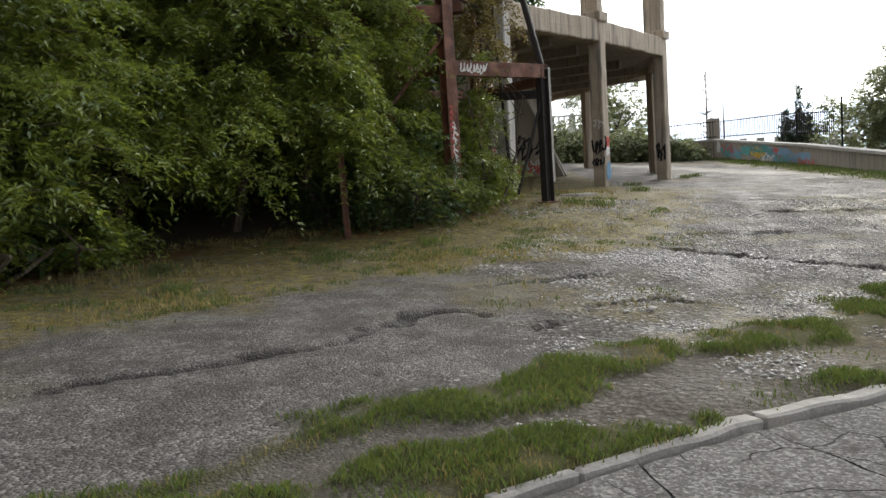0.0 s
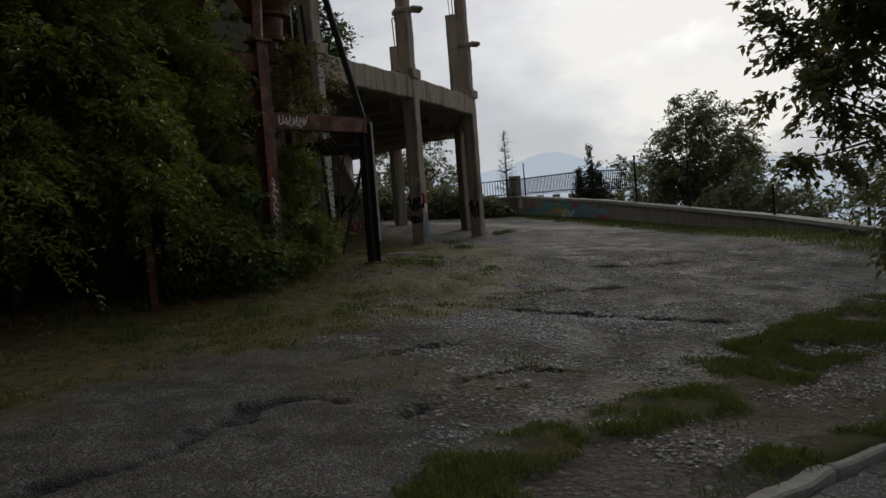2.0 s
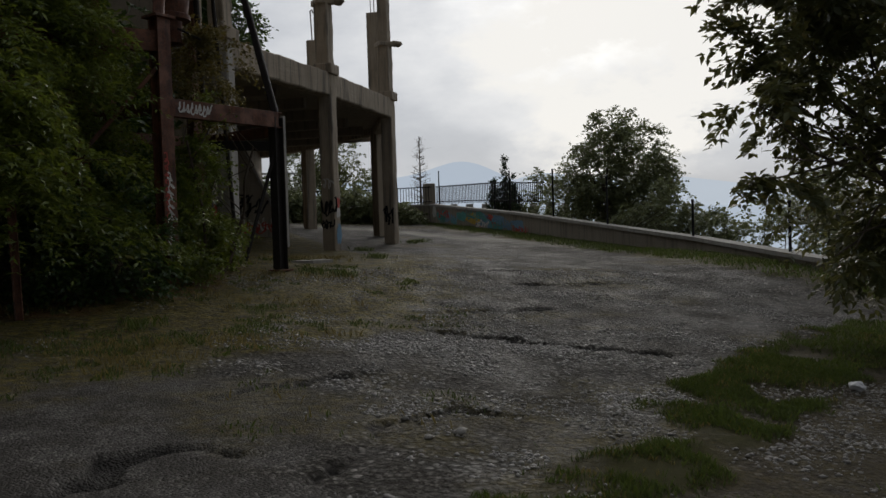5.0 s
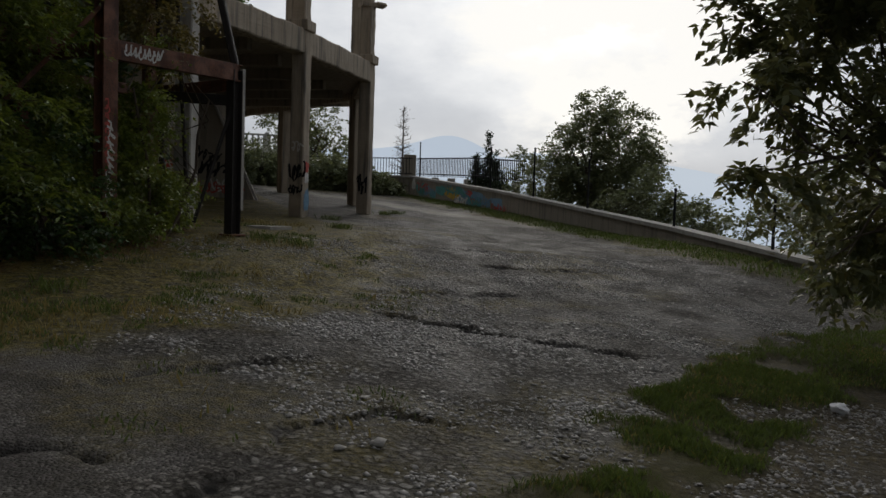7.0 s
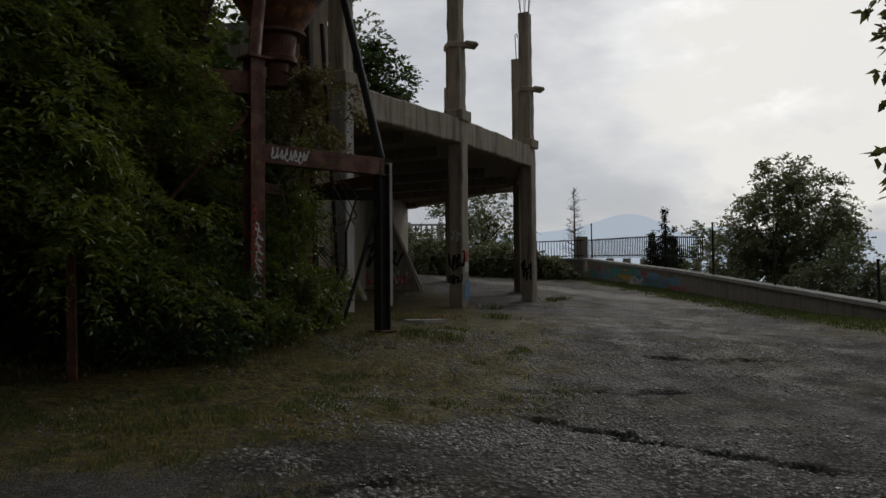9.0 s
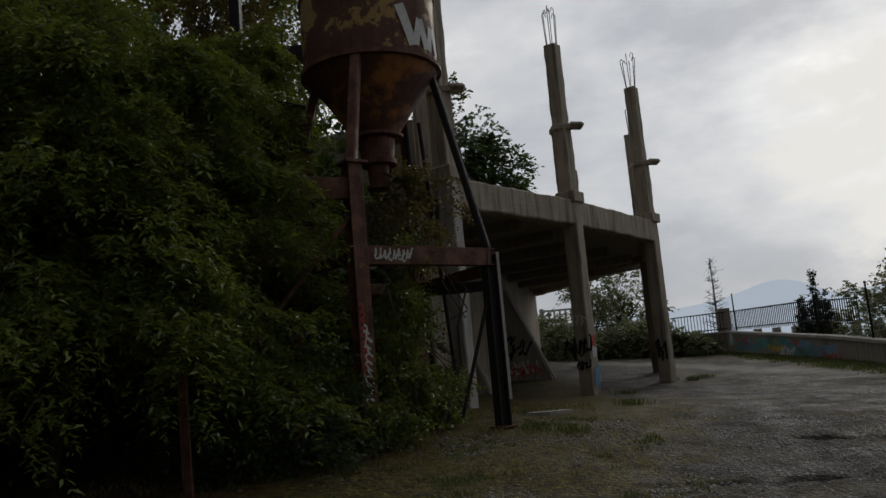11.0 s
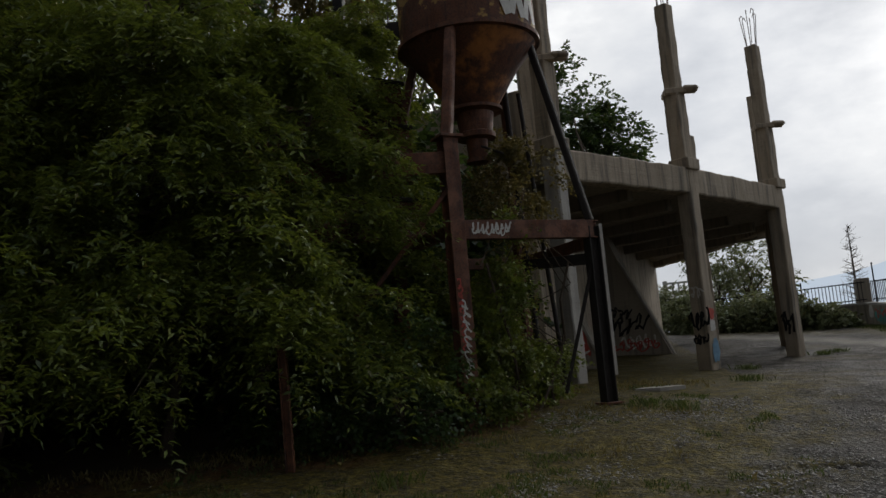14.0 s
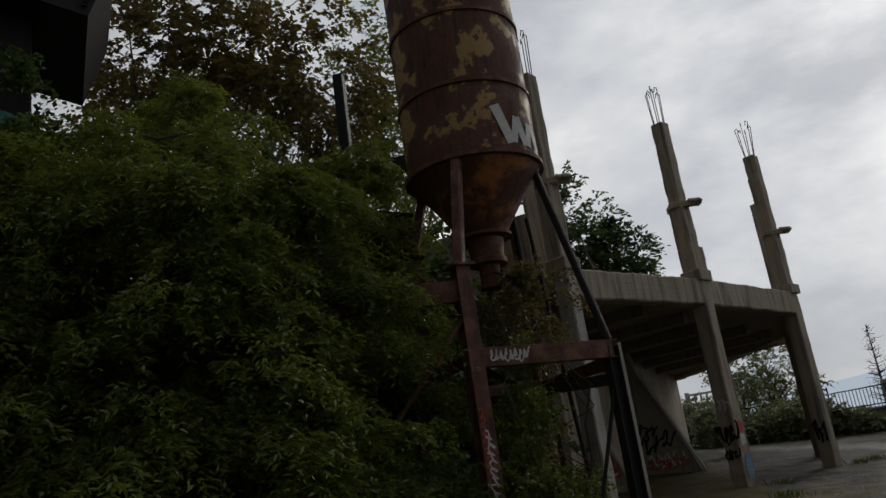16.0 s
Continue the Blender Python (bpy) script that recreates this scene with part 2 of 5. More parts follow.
    colour = n.mix(mask("turf"), road, turf)
    colour = n.mix(mask("crack"), colour, (0.022, 0.02, 0.018, 1))
    litter = n.mix(n.noise(p, 40, 5), (0.06, 0.028, 0.015), (0.22, 0.105, 0.045))
    colour = n.mix(n.math("MULTIPLY", mask("litter"), n.ramp(n.noise(p, 4.0, 5), (0.35, 0.1), (0.6, 0.95))), colour, litter)
    dist = n.math("SUBTRACT", 1.0, cells.outputs["Distance"])
    rough_bits = n.math("SUBTRACT", 1.0, n.math("MAXIMUM", mask("smooth"), mask("turf")))
    height = n.math("ADD", n.math("MULTIPLY", n.math("MULTIPLY", dist, rough_bits), 0.9), n.math("MULTIPLY", n.noise(p, 75, 4), 0.45))
    height = n.math("ADD", height, n.math("MULTIPLY", tone, n.math("MULTIPLY", rough_bits, 0.7)))
    height = n.math("ADD", height, n.math("MULTIPLY", n.math("SUBTRACT", tone2, fine.outputs["Distance"]), n.math("MULTIPLY", mask("smooth"), 0.8)))
    wet = n.ramp(n.noise(p, 1.6, 5), (0.38, 0.55), (0.62, 0.8))
    rough = n.math("ADD", wet, n.math("MULTIPLY", n.math("MAXIMUM", mask("turf"), mask("soil")), 0.3))
    finish(n, colour, rough, height, 0.8, 0.03, sheen=0.07)
    return made


def apron_material():
    made, n = material("rough_cracked_concrete")
    p = place(n)
    grit = n.add("ShaderNodeTexVoronoi", None, Vector=p, Scale=70.0, Randomness=1.0)
    tone = n.add("ShaderNodeSeparateColor", None, Color=grit.outputs["Color"]).outputs[0]
    colour = n.mix(n.noise(p, 1.8, 6), (0.05, 0.047, 0.043), (0.10, 0.095, 0.087))
    colour = n.mix(n.ramp(tone, (0.5, 0.0), (1.0, 0.75)), colour, (0.25, 0.24, 0.22))
    colour = n.mix(n.ramp(n.noise(p, 5.0, 6), (0.5, 0.0), (0.68, 0.7)), colour, (0.05, 0.045, 0.038))
    veins = n.add("ShaderNodeTexVoronoi", {}, Vector=n.mix(0.12, p, n.add("ShaderNodeTexNoise", None, Vector=p, Scale=6.0).outputs["Color"]), Scale=2.2)
    veins.feature = "DISTANCE_TO_EDGE"
    gap = n.ramp(veins.outputs[0], (0.0, 1.0), (0.014, 0.0))
    gap = n.math("MULTIPLY", gap, n.ramp(n.noise(p, 1.1, 3), (0.45, 0.0), (0.55, 1.0)))
    colour = n.mix(gap, colour, (0.02, 0.018, 0.015))
    height = n.math("SUBTRACT", n.math("ADD", n.math("MULTIPLY", tone, 0.5), n.noise(p, 28, 5)), n.math("MULTIPLY", gap, 1.5))
    finish(n, colour, n.ramp(n.noise(p, 2.5, 4), (0.35, 0.7), (0.65, 0.9)), height, 0.8, 0.025, sheen=0.1)
    return made


GROUND = ground_material()
APRON = apron_material()


# ---- mesh helpers ----
def part(name, bm, mat, parent=None, label="", kind="", smooth=False):
    """Links a bmesh as one mesh object, under a thing or a part."""
    mesh = bpy.data.meshes.new(name)
    bm.normal_update()
    bm.to_mesh(mesh)
    bm.free()
    mesh.materials.append(mat)
    if smooth:
        mesh.shade_smooth()
    ob = new(name, mesh)
    if parent:
        ob.parent = parent
    if label or kind:
        tagged(ob, label, kind=kind)
    return ob


def thing(name, label, category, at=(0, 0, 0), group="", kind=""):
    ob = new(name)
    ob.empty_display_size = 0.2
    tagged(ob, label, category, group, kind)
    ob.location = at
    return ob


def raw(name, verts, faces, mat, parent=None, label="", kind="", smooth=False):
    mesh = bpy.data.meshes.new(name)
    verts, faces = np.asarray(verts, np.float32), np.asarray(faces, np.int32)
    mesh.vertices.add(len(verts))
    mesh.vertices.foreach_set("co", verts.ravel())
    size = faces.shape[1]
    mesh.loops.add(faces.size)
    mesh.loops.foreach_set("vertex_index", faces.ravel())
    mesh.polygons.add(len(faces))
    mesh.polygons.foreach_set("loop_start", np.arange(len(faces), dtype=np.int32) * size)
    mesh.update(calc_edges=True)
    mesh.validate()
    mesh.materials.append(mat)
    if smooth:
        mesh.shade_smooth()
    ob = new(name, mesh)
    if parent:
        ob.parent = parent
    if label or kind:
        tagged(ob, label, kind=kind)
    return ob


def block(size, m=None, bevel=0.012, rough=0.0, cuts=0, bm=None):
    """A bevelled block centred on the origin of m; cuts and rough give worn, uneven faces."""
    own = bmesh.new()
    bmesh.ops.create_cube(own, size=1.0)
    bmesh.ops.scale(own, vec=size, verts=own.verts)
    if bevel:
        bmesh.ops.bevel(own, geom=own.edges[:], offset=bevel, segments=1, affect="EDGES")
    if cuts:
        long = [e for e in own.edges if e.calc_length() > max(size) * 0.6]
        bmesh.ops.subdivide_edges(own, edges=long, cuts=cuts, use_grid_fill=True)
    if rough:
        for v in own.verts:
            v.co += rough * noise.noise_vector(v.co * 3.1 + Vector((size[0] * 7, size[1] * 3, size[2])))
    if m is not None:
        bmesh.ops.transform(own, matrix=m, verts=own.verts)
    if bm is None:
        return own
    mesh = bpy.data.meshes.new("tmp")
    own.to_mesh(mesh)
    own.free()
    bm.from_mesh(mesh)
    bpy.data.meshes.remove(mesh)
    return bm


def between(a, b, up=(0, 0, 1)):
    """A pose whose z axis runs from a to b and whose origin is halfway; and the length."""
    a, b = Vector(a), Vector(b)
    z = (b - a).normalized()
    x = Vector(up).cross(z)
    if x.length < 1e-3:
        x = Vector((1, 0, 0))
    x.normalize()
    y = z.cross(x)
    m = Matrix((x, y, z)).transposed().to_4x4()
    m.translation = (a + b) / 2
    return m, (b - a).length


def bar(a, b, w, d, bevel=0.006, **more):
    m, far = between(a, b)
    return block((w, d, far), m, bevel, **more)


def ibeam(a, b, w, h, web=0.012, flange=0.018, turn=0.0):
    """A rolled steel I section from a to b, as one mesh."""
    m, far = between(a, b)
    m = m @ pose(0, 0, 0, 0, 0, turn)
    bm = block((w, flange, far), m @ pose(0, h / 2 - flange / 2, 0), 0.003)
    block((w, flange, far), m @ pose(0, -h / 2 + flange / 2, 0), 0.003, bm=bm)
    block((web, h - 2 * flange + 0.004, far), m, 0.0, bm=bm)
    return bm


def rod(a, b, r0, r1=None, sides=10, bm=None):
    m, far = between(a, b)
    own = bm or bmesh.new()
    bmesh.ops.create_cone(own, cap_ends=True, segments=sides, radius1=r0, radius2=r1 if r1 is not None else r0, depth=far, matrix=m)
    return own


def lathe(profile, sides=48, bm=None):
    """Turns a profile of (radius, height) about the z axis."""
    bm = bm or bmesh.new()
    rings = [[bm.verts.new((r * math.cos(2 * math.pi * k / sides), r * math.sin(2 * math.pi * k / sides), z)) for k in range(sides)] for r, z in profile]
    for a, b in zip(rings, rings[1:]):
        for k in range(sides):
            bm.faces.new((a[k], a[(k + 1) % sides], b[(k + 1) % sides], b[k]))
    return bm


def prism(points, z0, z1):
    """A plan polygon, counter-clockwise, raised from z0 to z1."""
    bm = bmesh.new()
    low, high = [bm.verts.new((x, y, z0)) for x, y in points], [bm.verts.new((x, y, z1)) for x, y in points]
    bm.faces.new(low[::-1]), bm.faces.new(high)
    for k in range(len(points)):
        j = (k + 1) % len(points)
        bm.faces.new((low[k], low[j], high[j], high[k]))
    return bm


def scribble(start, along, up, long, high, loops, wide, seed):
    """A flat ribbon of cursive loops, like a sprayed tag that nobody can read."""
    rng = random.Random(seed)
    along, up = Vector(along).normalized(), Vector(up).normalized()
    a, b, c = rng.uniform(0, 6), rng.uniform(0, 6), rng.uniform(1.7, 2.6)
    count = loops * 12
    line = []
    for k in range(count + 1):
        w = 2 * math.pi * loops * k / count
        x = long * (k / count + 0.42 / loops * math.sin(w + a) + 0.16 / loops * math.sin(c * w + b))
        y = high * (0.3 * math.cos(w + 0.6 * math.sin(0.37 * w + b)) + 0.17 * math.sin(c * w + a) + 0.08 * math.sin(0.41 * w))
        line.append((x, y))
    steps = len(line) - 1
    bm = bmesh.new()
    rows = []
    for k, (x, y) in enumerate(line):
        x0, y0 = line[max(0, k - 1)]
        x1, y1 = line[min(steps, k + 1)]
        d = math.hypot(x1 - x0, y1 - y0) or 1.0
        w = wide * (0.35 + 0.3 * math.sin(k * 0.9) ** 2)
        nx, ny = -(y1 - y0) / d * w, (x1 - x0) / d * w
        base = Vector(start)
        rows.append((bm.verts.new(base + along * (x + nx) + up * (y + ny)), bm.verts.new(base + along * (x - nx) + up * (y - ny))))
    for (p, q), (u, v) in zip(rows, rows[1:]):
        bm.faces.new((p, u, v, q))
    return bm


def blob(at, along, up, wide, high, seed):
    """An uneven flat patch of sprayed paint."""
    along, up, at = Vector(along).normalized(), Vector(up).normalized(), Vector(at)
    bm = bmesh.new()
    ring = []
    for k in range(28):
        a = 2 * math.pi * k / 28
        s = 0.5 * (0.75 + 0.35 * noise.noise(Vector((math.cos(a) * 1.6, math.sin(a) * 1.6, seed * 3.7))) + 0.15 * noise.noise(Vector((math.cos(a) * 6, math.sin(a) * 6, seed * 1.9))))
        ring.append(bm.verts.new(at + along * wide * s * math.cos(a) + up * high * s * math.sin(a)))
    bm.faces.new(ring)
    return bm


# ---- the lie of the land ----
GY = [-400, -50, 0, 4, 8, 10.5, 13, 16, 20, 23, 27, 35, 43, 60, 90, 400, 3500]
GZ = [-30, -0.6, 0.0, 0.20, 0.26, 0.36, 0.57, 0.95, 1.12, 1.14, 1.33, 1.72, 2.1, 2.5, 1.0, -60, -200]


def lie(x, y):
    """The ground's height: it rises ahead, falls to the right, and drops to a valley past the wall."""
    x, y = np.asarray(x, float), np.asarray(y, float)
    z = sum(np.interp(y + d, GY, GZ) for d in (-1.2, -0.6, 0, 0.6, 1.2)) / 5 - 0.05 * (np.clip(x, -8, 8.5) - 1)
    over = np.clip(x - 12.6, 0, None)
    z = z - 0.28 * np.minimum(over, 60) - 0.08 * np.clip(over - 60, 0, 2000)
    past = np.clip(y - 47.5, 0, None) * np.clip((x - 7) / 4, 0, 1)
    return z - 0.2 * np.minimum(past, 40)


def lump(x, y, scale, seed=0):
    """Smooth value noise in the plane, -1 to 1."""
    x, y = np.asarray(x, float) * scale + 37.7 * seed, np.asarray(y, float) * scale - 11.3 * seed
    i, j = np.floor(x).astype(int), np.floor(y).astype(int)
    u, v = x - i, y - j
    u, v = u * u * (3 - 2 * u), v * v * (3 - 2 * v)

    def h(a, b):
        k = np.sin(a * 127.1 + b * 311.7 + seed * 17.0) * 43758.5453
        return 2 * (k - np.floor(k)) - 1

    return (h(i, j) * (1 - u) + h(i + 1, j) * u) * (1 - v) + (h(i, j + 1) * (1 - u) + h(i + 1, j + 1) * u) * v


def off_line(x, y, line):
    """The distance from points to a broken line, and which side they lie on (positive: to its left)."""
    best, side = np.full(np.shape(x), 1e9), np.zeros(np.shape(x))
    for (ax, ay), (bx, by) in zip(line, line[1:]):
        dx, dy = bx - ax, by - ay
        s = np.clip(((x - ax) * dx + (y - ay) * dy) / (dx * dx + dy * dy), 0, 1)
        far = np.hypot(x - ax - s * dx, y - ay - s * dy)
        turn = np.sign(dx * (y - ay) - dy * (x - ax))
        near = far < best
        best, side = np.where(near, far, best), np.where(near, turn, side)
    return best, side


TURF_EDGE = [(-9, -2), (-3.2, 2.3), (-2.1, 3.14), (-1.33, 3.72), (-0.95, 4.13), (-0.41, 4.78), (0.3, 5.42), (1.49, 6.4), (2.45, 7.05), (3.3, 8.2), (4.5, 9.3), (5.76, 10.34), (7.4, 11.3), (9.2, 12.1), (11.4, 12.8)]
MUD_LINE = [(-3, 1.9), (-1.2, 3.3), (-0.6, 3.83), (-0.1, 4.06), (0.4, 4.3), (1.05, 4.95), (1.9, 5.5), (2.7, 5.85), (4.2, 7.0), (6, 8.3)]
KERB_LINE = [(-3.2, 1.25), (-1.4, 2.4), (-0.19, 3.2), (0.2, 3.5), (1.2, 4.27), (2.13, 4.84), (3.1, 5.35), (4.3, 5.9)]
BUSH_EDGE = [(-9, 6), (-5.6, 8.2), (-5.4, 10.6), (-4.0, 12.2), (-2.0, 13.2), (-0.7, 14.6), (-0.1, 17.5), (-0.3, 21)]
VERGE_EDGE = [(-9, 4.5), (-4.2, 6.2), (-3.3, 7.6), (-2.2, 9.2), (0.3, 11.2), (2.3, 12.9), (3.2, 16), (3.0, 20)]
TRACK = [(-6, 50), (1, 43.5), (4.3, 39.5), (5.6, 37.6), (7.3, 34), (8.9, 30.2), (10.5, 25.8), (11, 20)]
CRACKS = [
    ([(-3.6, 4.2), (-3.06, 4.52), (-2.65, 4.94), (-2.1, 5.23), (-1.76, 5.67), (-1.34, 6.0)], 0.045, 0.05),
    ([(-1.34, 6.0), (-1.27, 6.54), (-1.02, 6.79)], 0.04, 0.05),
    ([(-1.1, 6.75), (-0.96, 7.09), (-0.59, 7.41), (-0.27, 7.24)], 0.075, 0.08),
    ([(-0.43, 8.65), (-0.07, 9.06), (0.76, 9.33)], 0.05, 0.05),
    ([(0.2, 6.56), (0.71, 7.61), (1.46, 8.06), (1.73, 7.61)], 0.05, 0.06),
    ([(2.25, 11.45), (2.78, 11.06), (3.14, 10.72), (3.6, 10.35), (4.3, 10.0)], 0.085, 0.08),
    ([(2.47, 12.67), (2.98, 12.7), (3.67, 12.81), (4.21, 12.84)], 0.06, 0.05),
    ([(4.6, 15.0), (5.5, 14.8), (6.3, 14.9)], 0.08, 0.05),
]


def soft(value, lo, hi):
    s = np.clip((value - lo) / (hi - lo), 0, 1)
    return s * s * (3 - 2 * s)


def cover_of(x, y):
    """How much of each ground cover lies at a place."""
    d, side = off_line(x, y, TURF_EDGE)
    wob = 0.22 * lump(x, y, 1.9, 1) + 0.12 * lump(x, y, 5.0, 2)
    inside = soft(-side * d + 1.2 * wob - 0.06, -0.14, 0.24)
    kd, kside = off_line(x, y, KERB_LINE)
    past_kerb = soft(-kside * kd, 0.0, 0.06) * (y < 6.5)
    md, _ = off_line(x, y, MUD_LINE)
    mud = inside * np.maximum(soft(0.13 + 0.15 * np.clip(x + 0.4, 0, 2) + 0.8 * wob - md, -0.08, 0.14), soft(lump(x, y, 1.3, 5) + 0.6 * lump(x, y, 4, 6) + 0.35 * soft(x, 2.5, 5) + 0.6 * soft(0.75 - kd, 0, 0.4) * soft(x, 0.3, 0.9) + 0.4 * soft(-x, 0.3, 0.9) * soft(0.9 - kd, 0, 0.5), 0.4, 0.85) * 0.85)
    bd, bside = off_line(x, y, BUSH_EDGE)
    vd, vside = off_line(x, y, VERGE_EDGE)
    under = soft(bside * bd + wob, -0.3, 0.4)
    verge = soft(vside * vd + 2.6 * wob + 0.5, -0.6, 0.9)
    crack = np.zeros(np.shape(x))
    sink = np.zeros(np.shape(x))
    for line, wide, deep in CRACKS:
        cd, cside = off_line(x + 0.10 * lump(x, y, 5, 3) + 0.05 * lump(x, y, 13, 7), y + 0.10 * lump(x, y, 6, 4) + 0.05 * lump(x, y, 14, 8), line)
        w = 1.5 * wide * (0.12 + 0.75 * np.clip(lump(x, y, 2.5, 9) + 0.35, 0, 1))
        near = soft(w - cd, -0.02, 0.02)
        crack, sink = np.maximum(crack, near), np.maximum(sink, near * deep * 0.55 + 0.022 * soft(0.4 - cd, 0, 0.4) * (cside < 0))
    td, _ = off_line(x, y, TRACK)
    patch = soft(0.9 * lump(x, y, 0.45, 12) + 0.35 * lump(x, y, 2.2, 13) + 0.75 - 0.45 * (x - 0.2), 0.1, 0.5) * (1 - soft(y + 0.5 * x, 8.6, 9.8))
    pale = soft(1.0 + 0.3 * wob - td, -0.2, 0.5) * soft(y, 22, 27)
    far_verge = soft(x + 1.5 * wob, 9.4, 10.6) * (y > 12) + soft(y + wob, 44.3, 45) * (x > 2)
    # bare: larger stones, plus the area where their glint is coloured in
    return dict(turf=np.clip(inside * (1 - mud) * (1 - past_kerb) + 0.45 * np.clip(far_verge, 0, 1), 0, 1), soil=np.clip(0.45 * mud * (1 - past_kerb) + 0.9 * under, 0, 1), bare=soft(1.0 - np.hypot((x - 2.6) / 2.6, (y - 9.3) / 3.2) + 0.5 * lump(x, y, 0.9, 23) + 0.3 * lump(x, y, 3.0, 24), 0.0, 0.5), moss=np.clip(1.3 * verge + 0.7 * np.clip(far_verge, 0, 1) + 0.5 * soft(lump(x, y, 0.5, 20) + 0.4 * lump(x, y, 2.3, 21), 0.15, 0.7), 0, 1), smooth=patch, pale=pale, crack=crack * (1 - inside), litter=soft(0.75 - np.abs(bside * bd - 0.1) + wob, 0, 0.6) * 0.8, sink=sink * (1 - inside))


def relief(x, y, c):
    z = 0.016 * lump(x, y, 0.8, 30) + 0.008 * lump(x, y, 2.9, 31)
    z = z + (0.005 * lump(x, y, 7, 32) + 0.004 * lump(x, y, 17, 33)) * (1 - 0.75 * c["smooth"])
    return z - c["sink"] + 0.03 * c["turf"] - 0.02 * c["soil"] 


def floor_at(x, y):
    c = cover_of(x, y)
    return lie(x, y) + relief(x, y, c) * soft(60 - np.hypot(x, y), 0, 20)


def ground():
    def steps(lo, hi, fine, near, far):
        inner = np.arange(lo, hi + fine, fine)
        grow = near * 1.13 ** np.arange(60)
        tail = np.cumsum(grow)
        tail = tail[tail < far]
        return np.concatenate([lo - tail[::-1], inner, hi + tail])

    xs, ys = steps(-6.2, 9.0, 0.05, 0.09, 3400), steps(2.3, 16.5, 0.05, 0.09, 3400)
    gx, gy = np.meshgrid(xs, ys)
    c = cover_of(gx, gy)
    gz = lie(gx, gy) + relief(gx, gy, c) * soft(60 - np.hypot(gx, gy), 0, 20)
    kd, kside = off_line(gx, gy, KERB_LINE)
    gz = gz - 0.10 * soft(-kside * kd, -0.03, 0.06) * (gy < 8) * (gx > -4) * (gx < 5)
    count = len(xs)
    a = (np.arange(len(ys) - 1)[:, None] * count + np.arange(count - 1)[None]).ravel()
    faces = np.stack([a, a + 1, a + count + 1, a + count], 1)
    ob = raw("ground", np.stack([gx.ravel(), gy.ravel(), gz.ravel()], 1), faces, GROUND, smooth=True)
    for key in ("bare", "turf", "soil", "moss", "smooth", "pale", "crack", "litter"):
        layer = ob.data.attributes.new(key, "FLOAT", "POINT")
        layer.data.foreach_set("value", c[key].ravel().astype(np.float32))
    tagged(ob, "broken grey asphalt yard with gravel, moss and worn grass", "ground", kind="structure")


ground()


# ---- the concrete frame of the unfinished building ----
C, A, B = (-0.02, 19.45), (2.55, 22.95), (4.95, 26.95)
SLAB_LOW, BEAM_LOW, SLAB_TOP = 5.2, 4.97, 5.56
EDGE_TURN = 58.0


def column(name, x, y, z0, z1, w, d, turn, parent, mat=CONCRETE, label=""):
    m = pose(x, y, (z0 + z1) / 2, 0, 0, turn)
    return part(name, block((w, d, z1 - z0), m, 0.025, 0.022, 16), mat, parent, label)


def stubs(x, y, z, turn, parent, seed, flare=0.0):
    rng = random.Random(seed)
    for k in range(6):
        px, py = 0.13 * math.cos(k * 1.05 + 0.3), 0.11 * math.sin(k * 1.05 + 0.3)
        lean = Vector((px * (0.3 + flare * rng.random() * 4), py * 0.3 + flare * rng.uniform(-1, 0.3), 0))
        base, tip = Vector((x + px, y + py, z - 0.05)), Vector((x + px, y + py, z + rng.uniform(0.75, 1.0))) + lean
        bm = rod(base, tip, 0.011, 0.010, 6)
        rod(tip, tip + Vector((-px * 0.5, -py * 0.5, 0.05)), 0.010, 0.010, 6, bm)
        rod(tip + Vector((-px * 0.5, -py * 0.5, 0.05)), tip + Vector((-px * 0.8, -py * 0.8, -0.07)), 0.010, 0.010, 6, bm)
        part("rebar", bm, REBAR, parent)


def corbel(x, y, z, turn, parent, reach=0.36):
    """A projecting bracket round the column, thin at the outer end."""
    m = pose(x, y, z, 0, 0, turn)
    bm = block((0.48, 0.48, 0.14), m, 0.02, 0.01)
    block((reach, 0.34, 0.13), m @ pose(0.34, -0.1, 0.03, 0, 5, 0), 0.05, 0.01, bm=bm)
    part("bracket", bm, CONCRETE, parent)


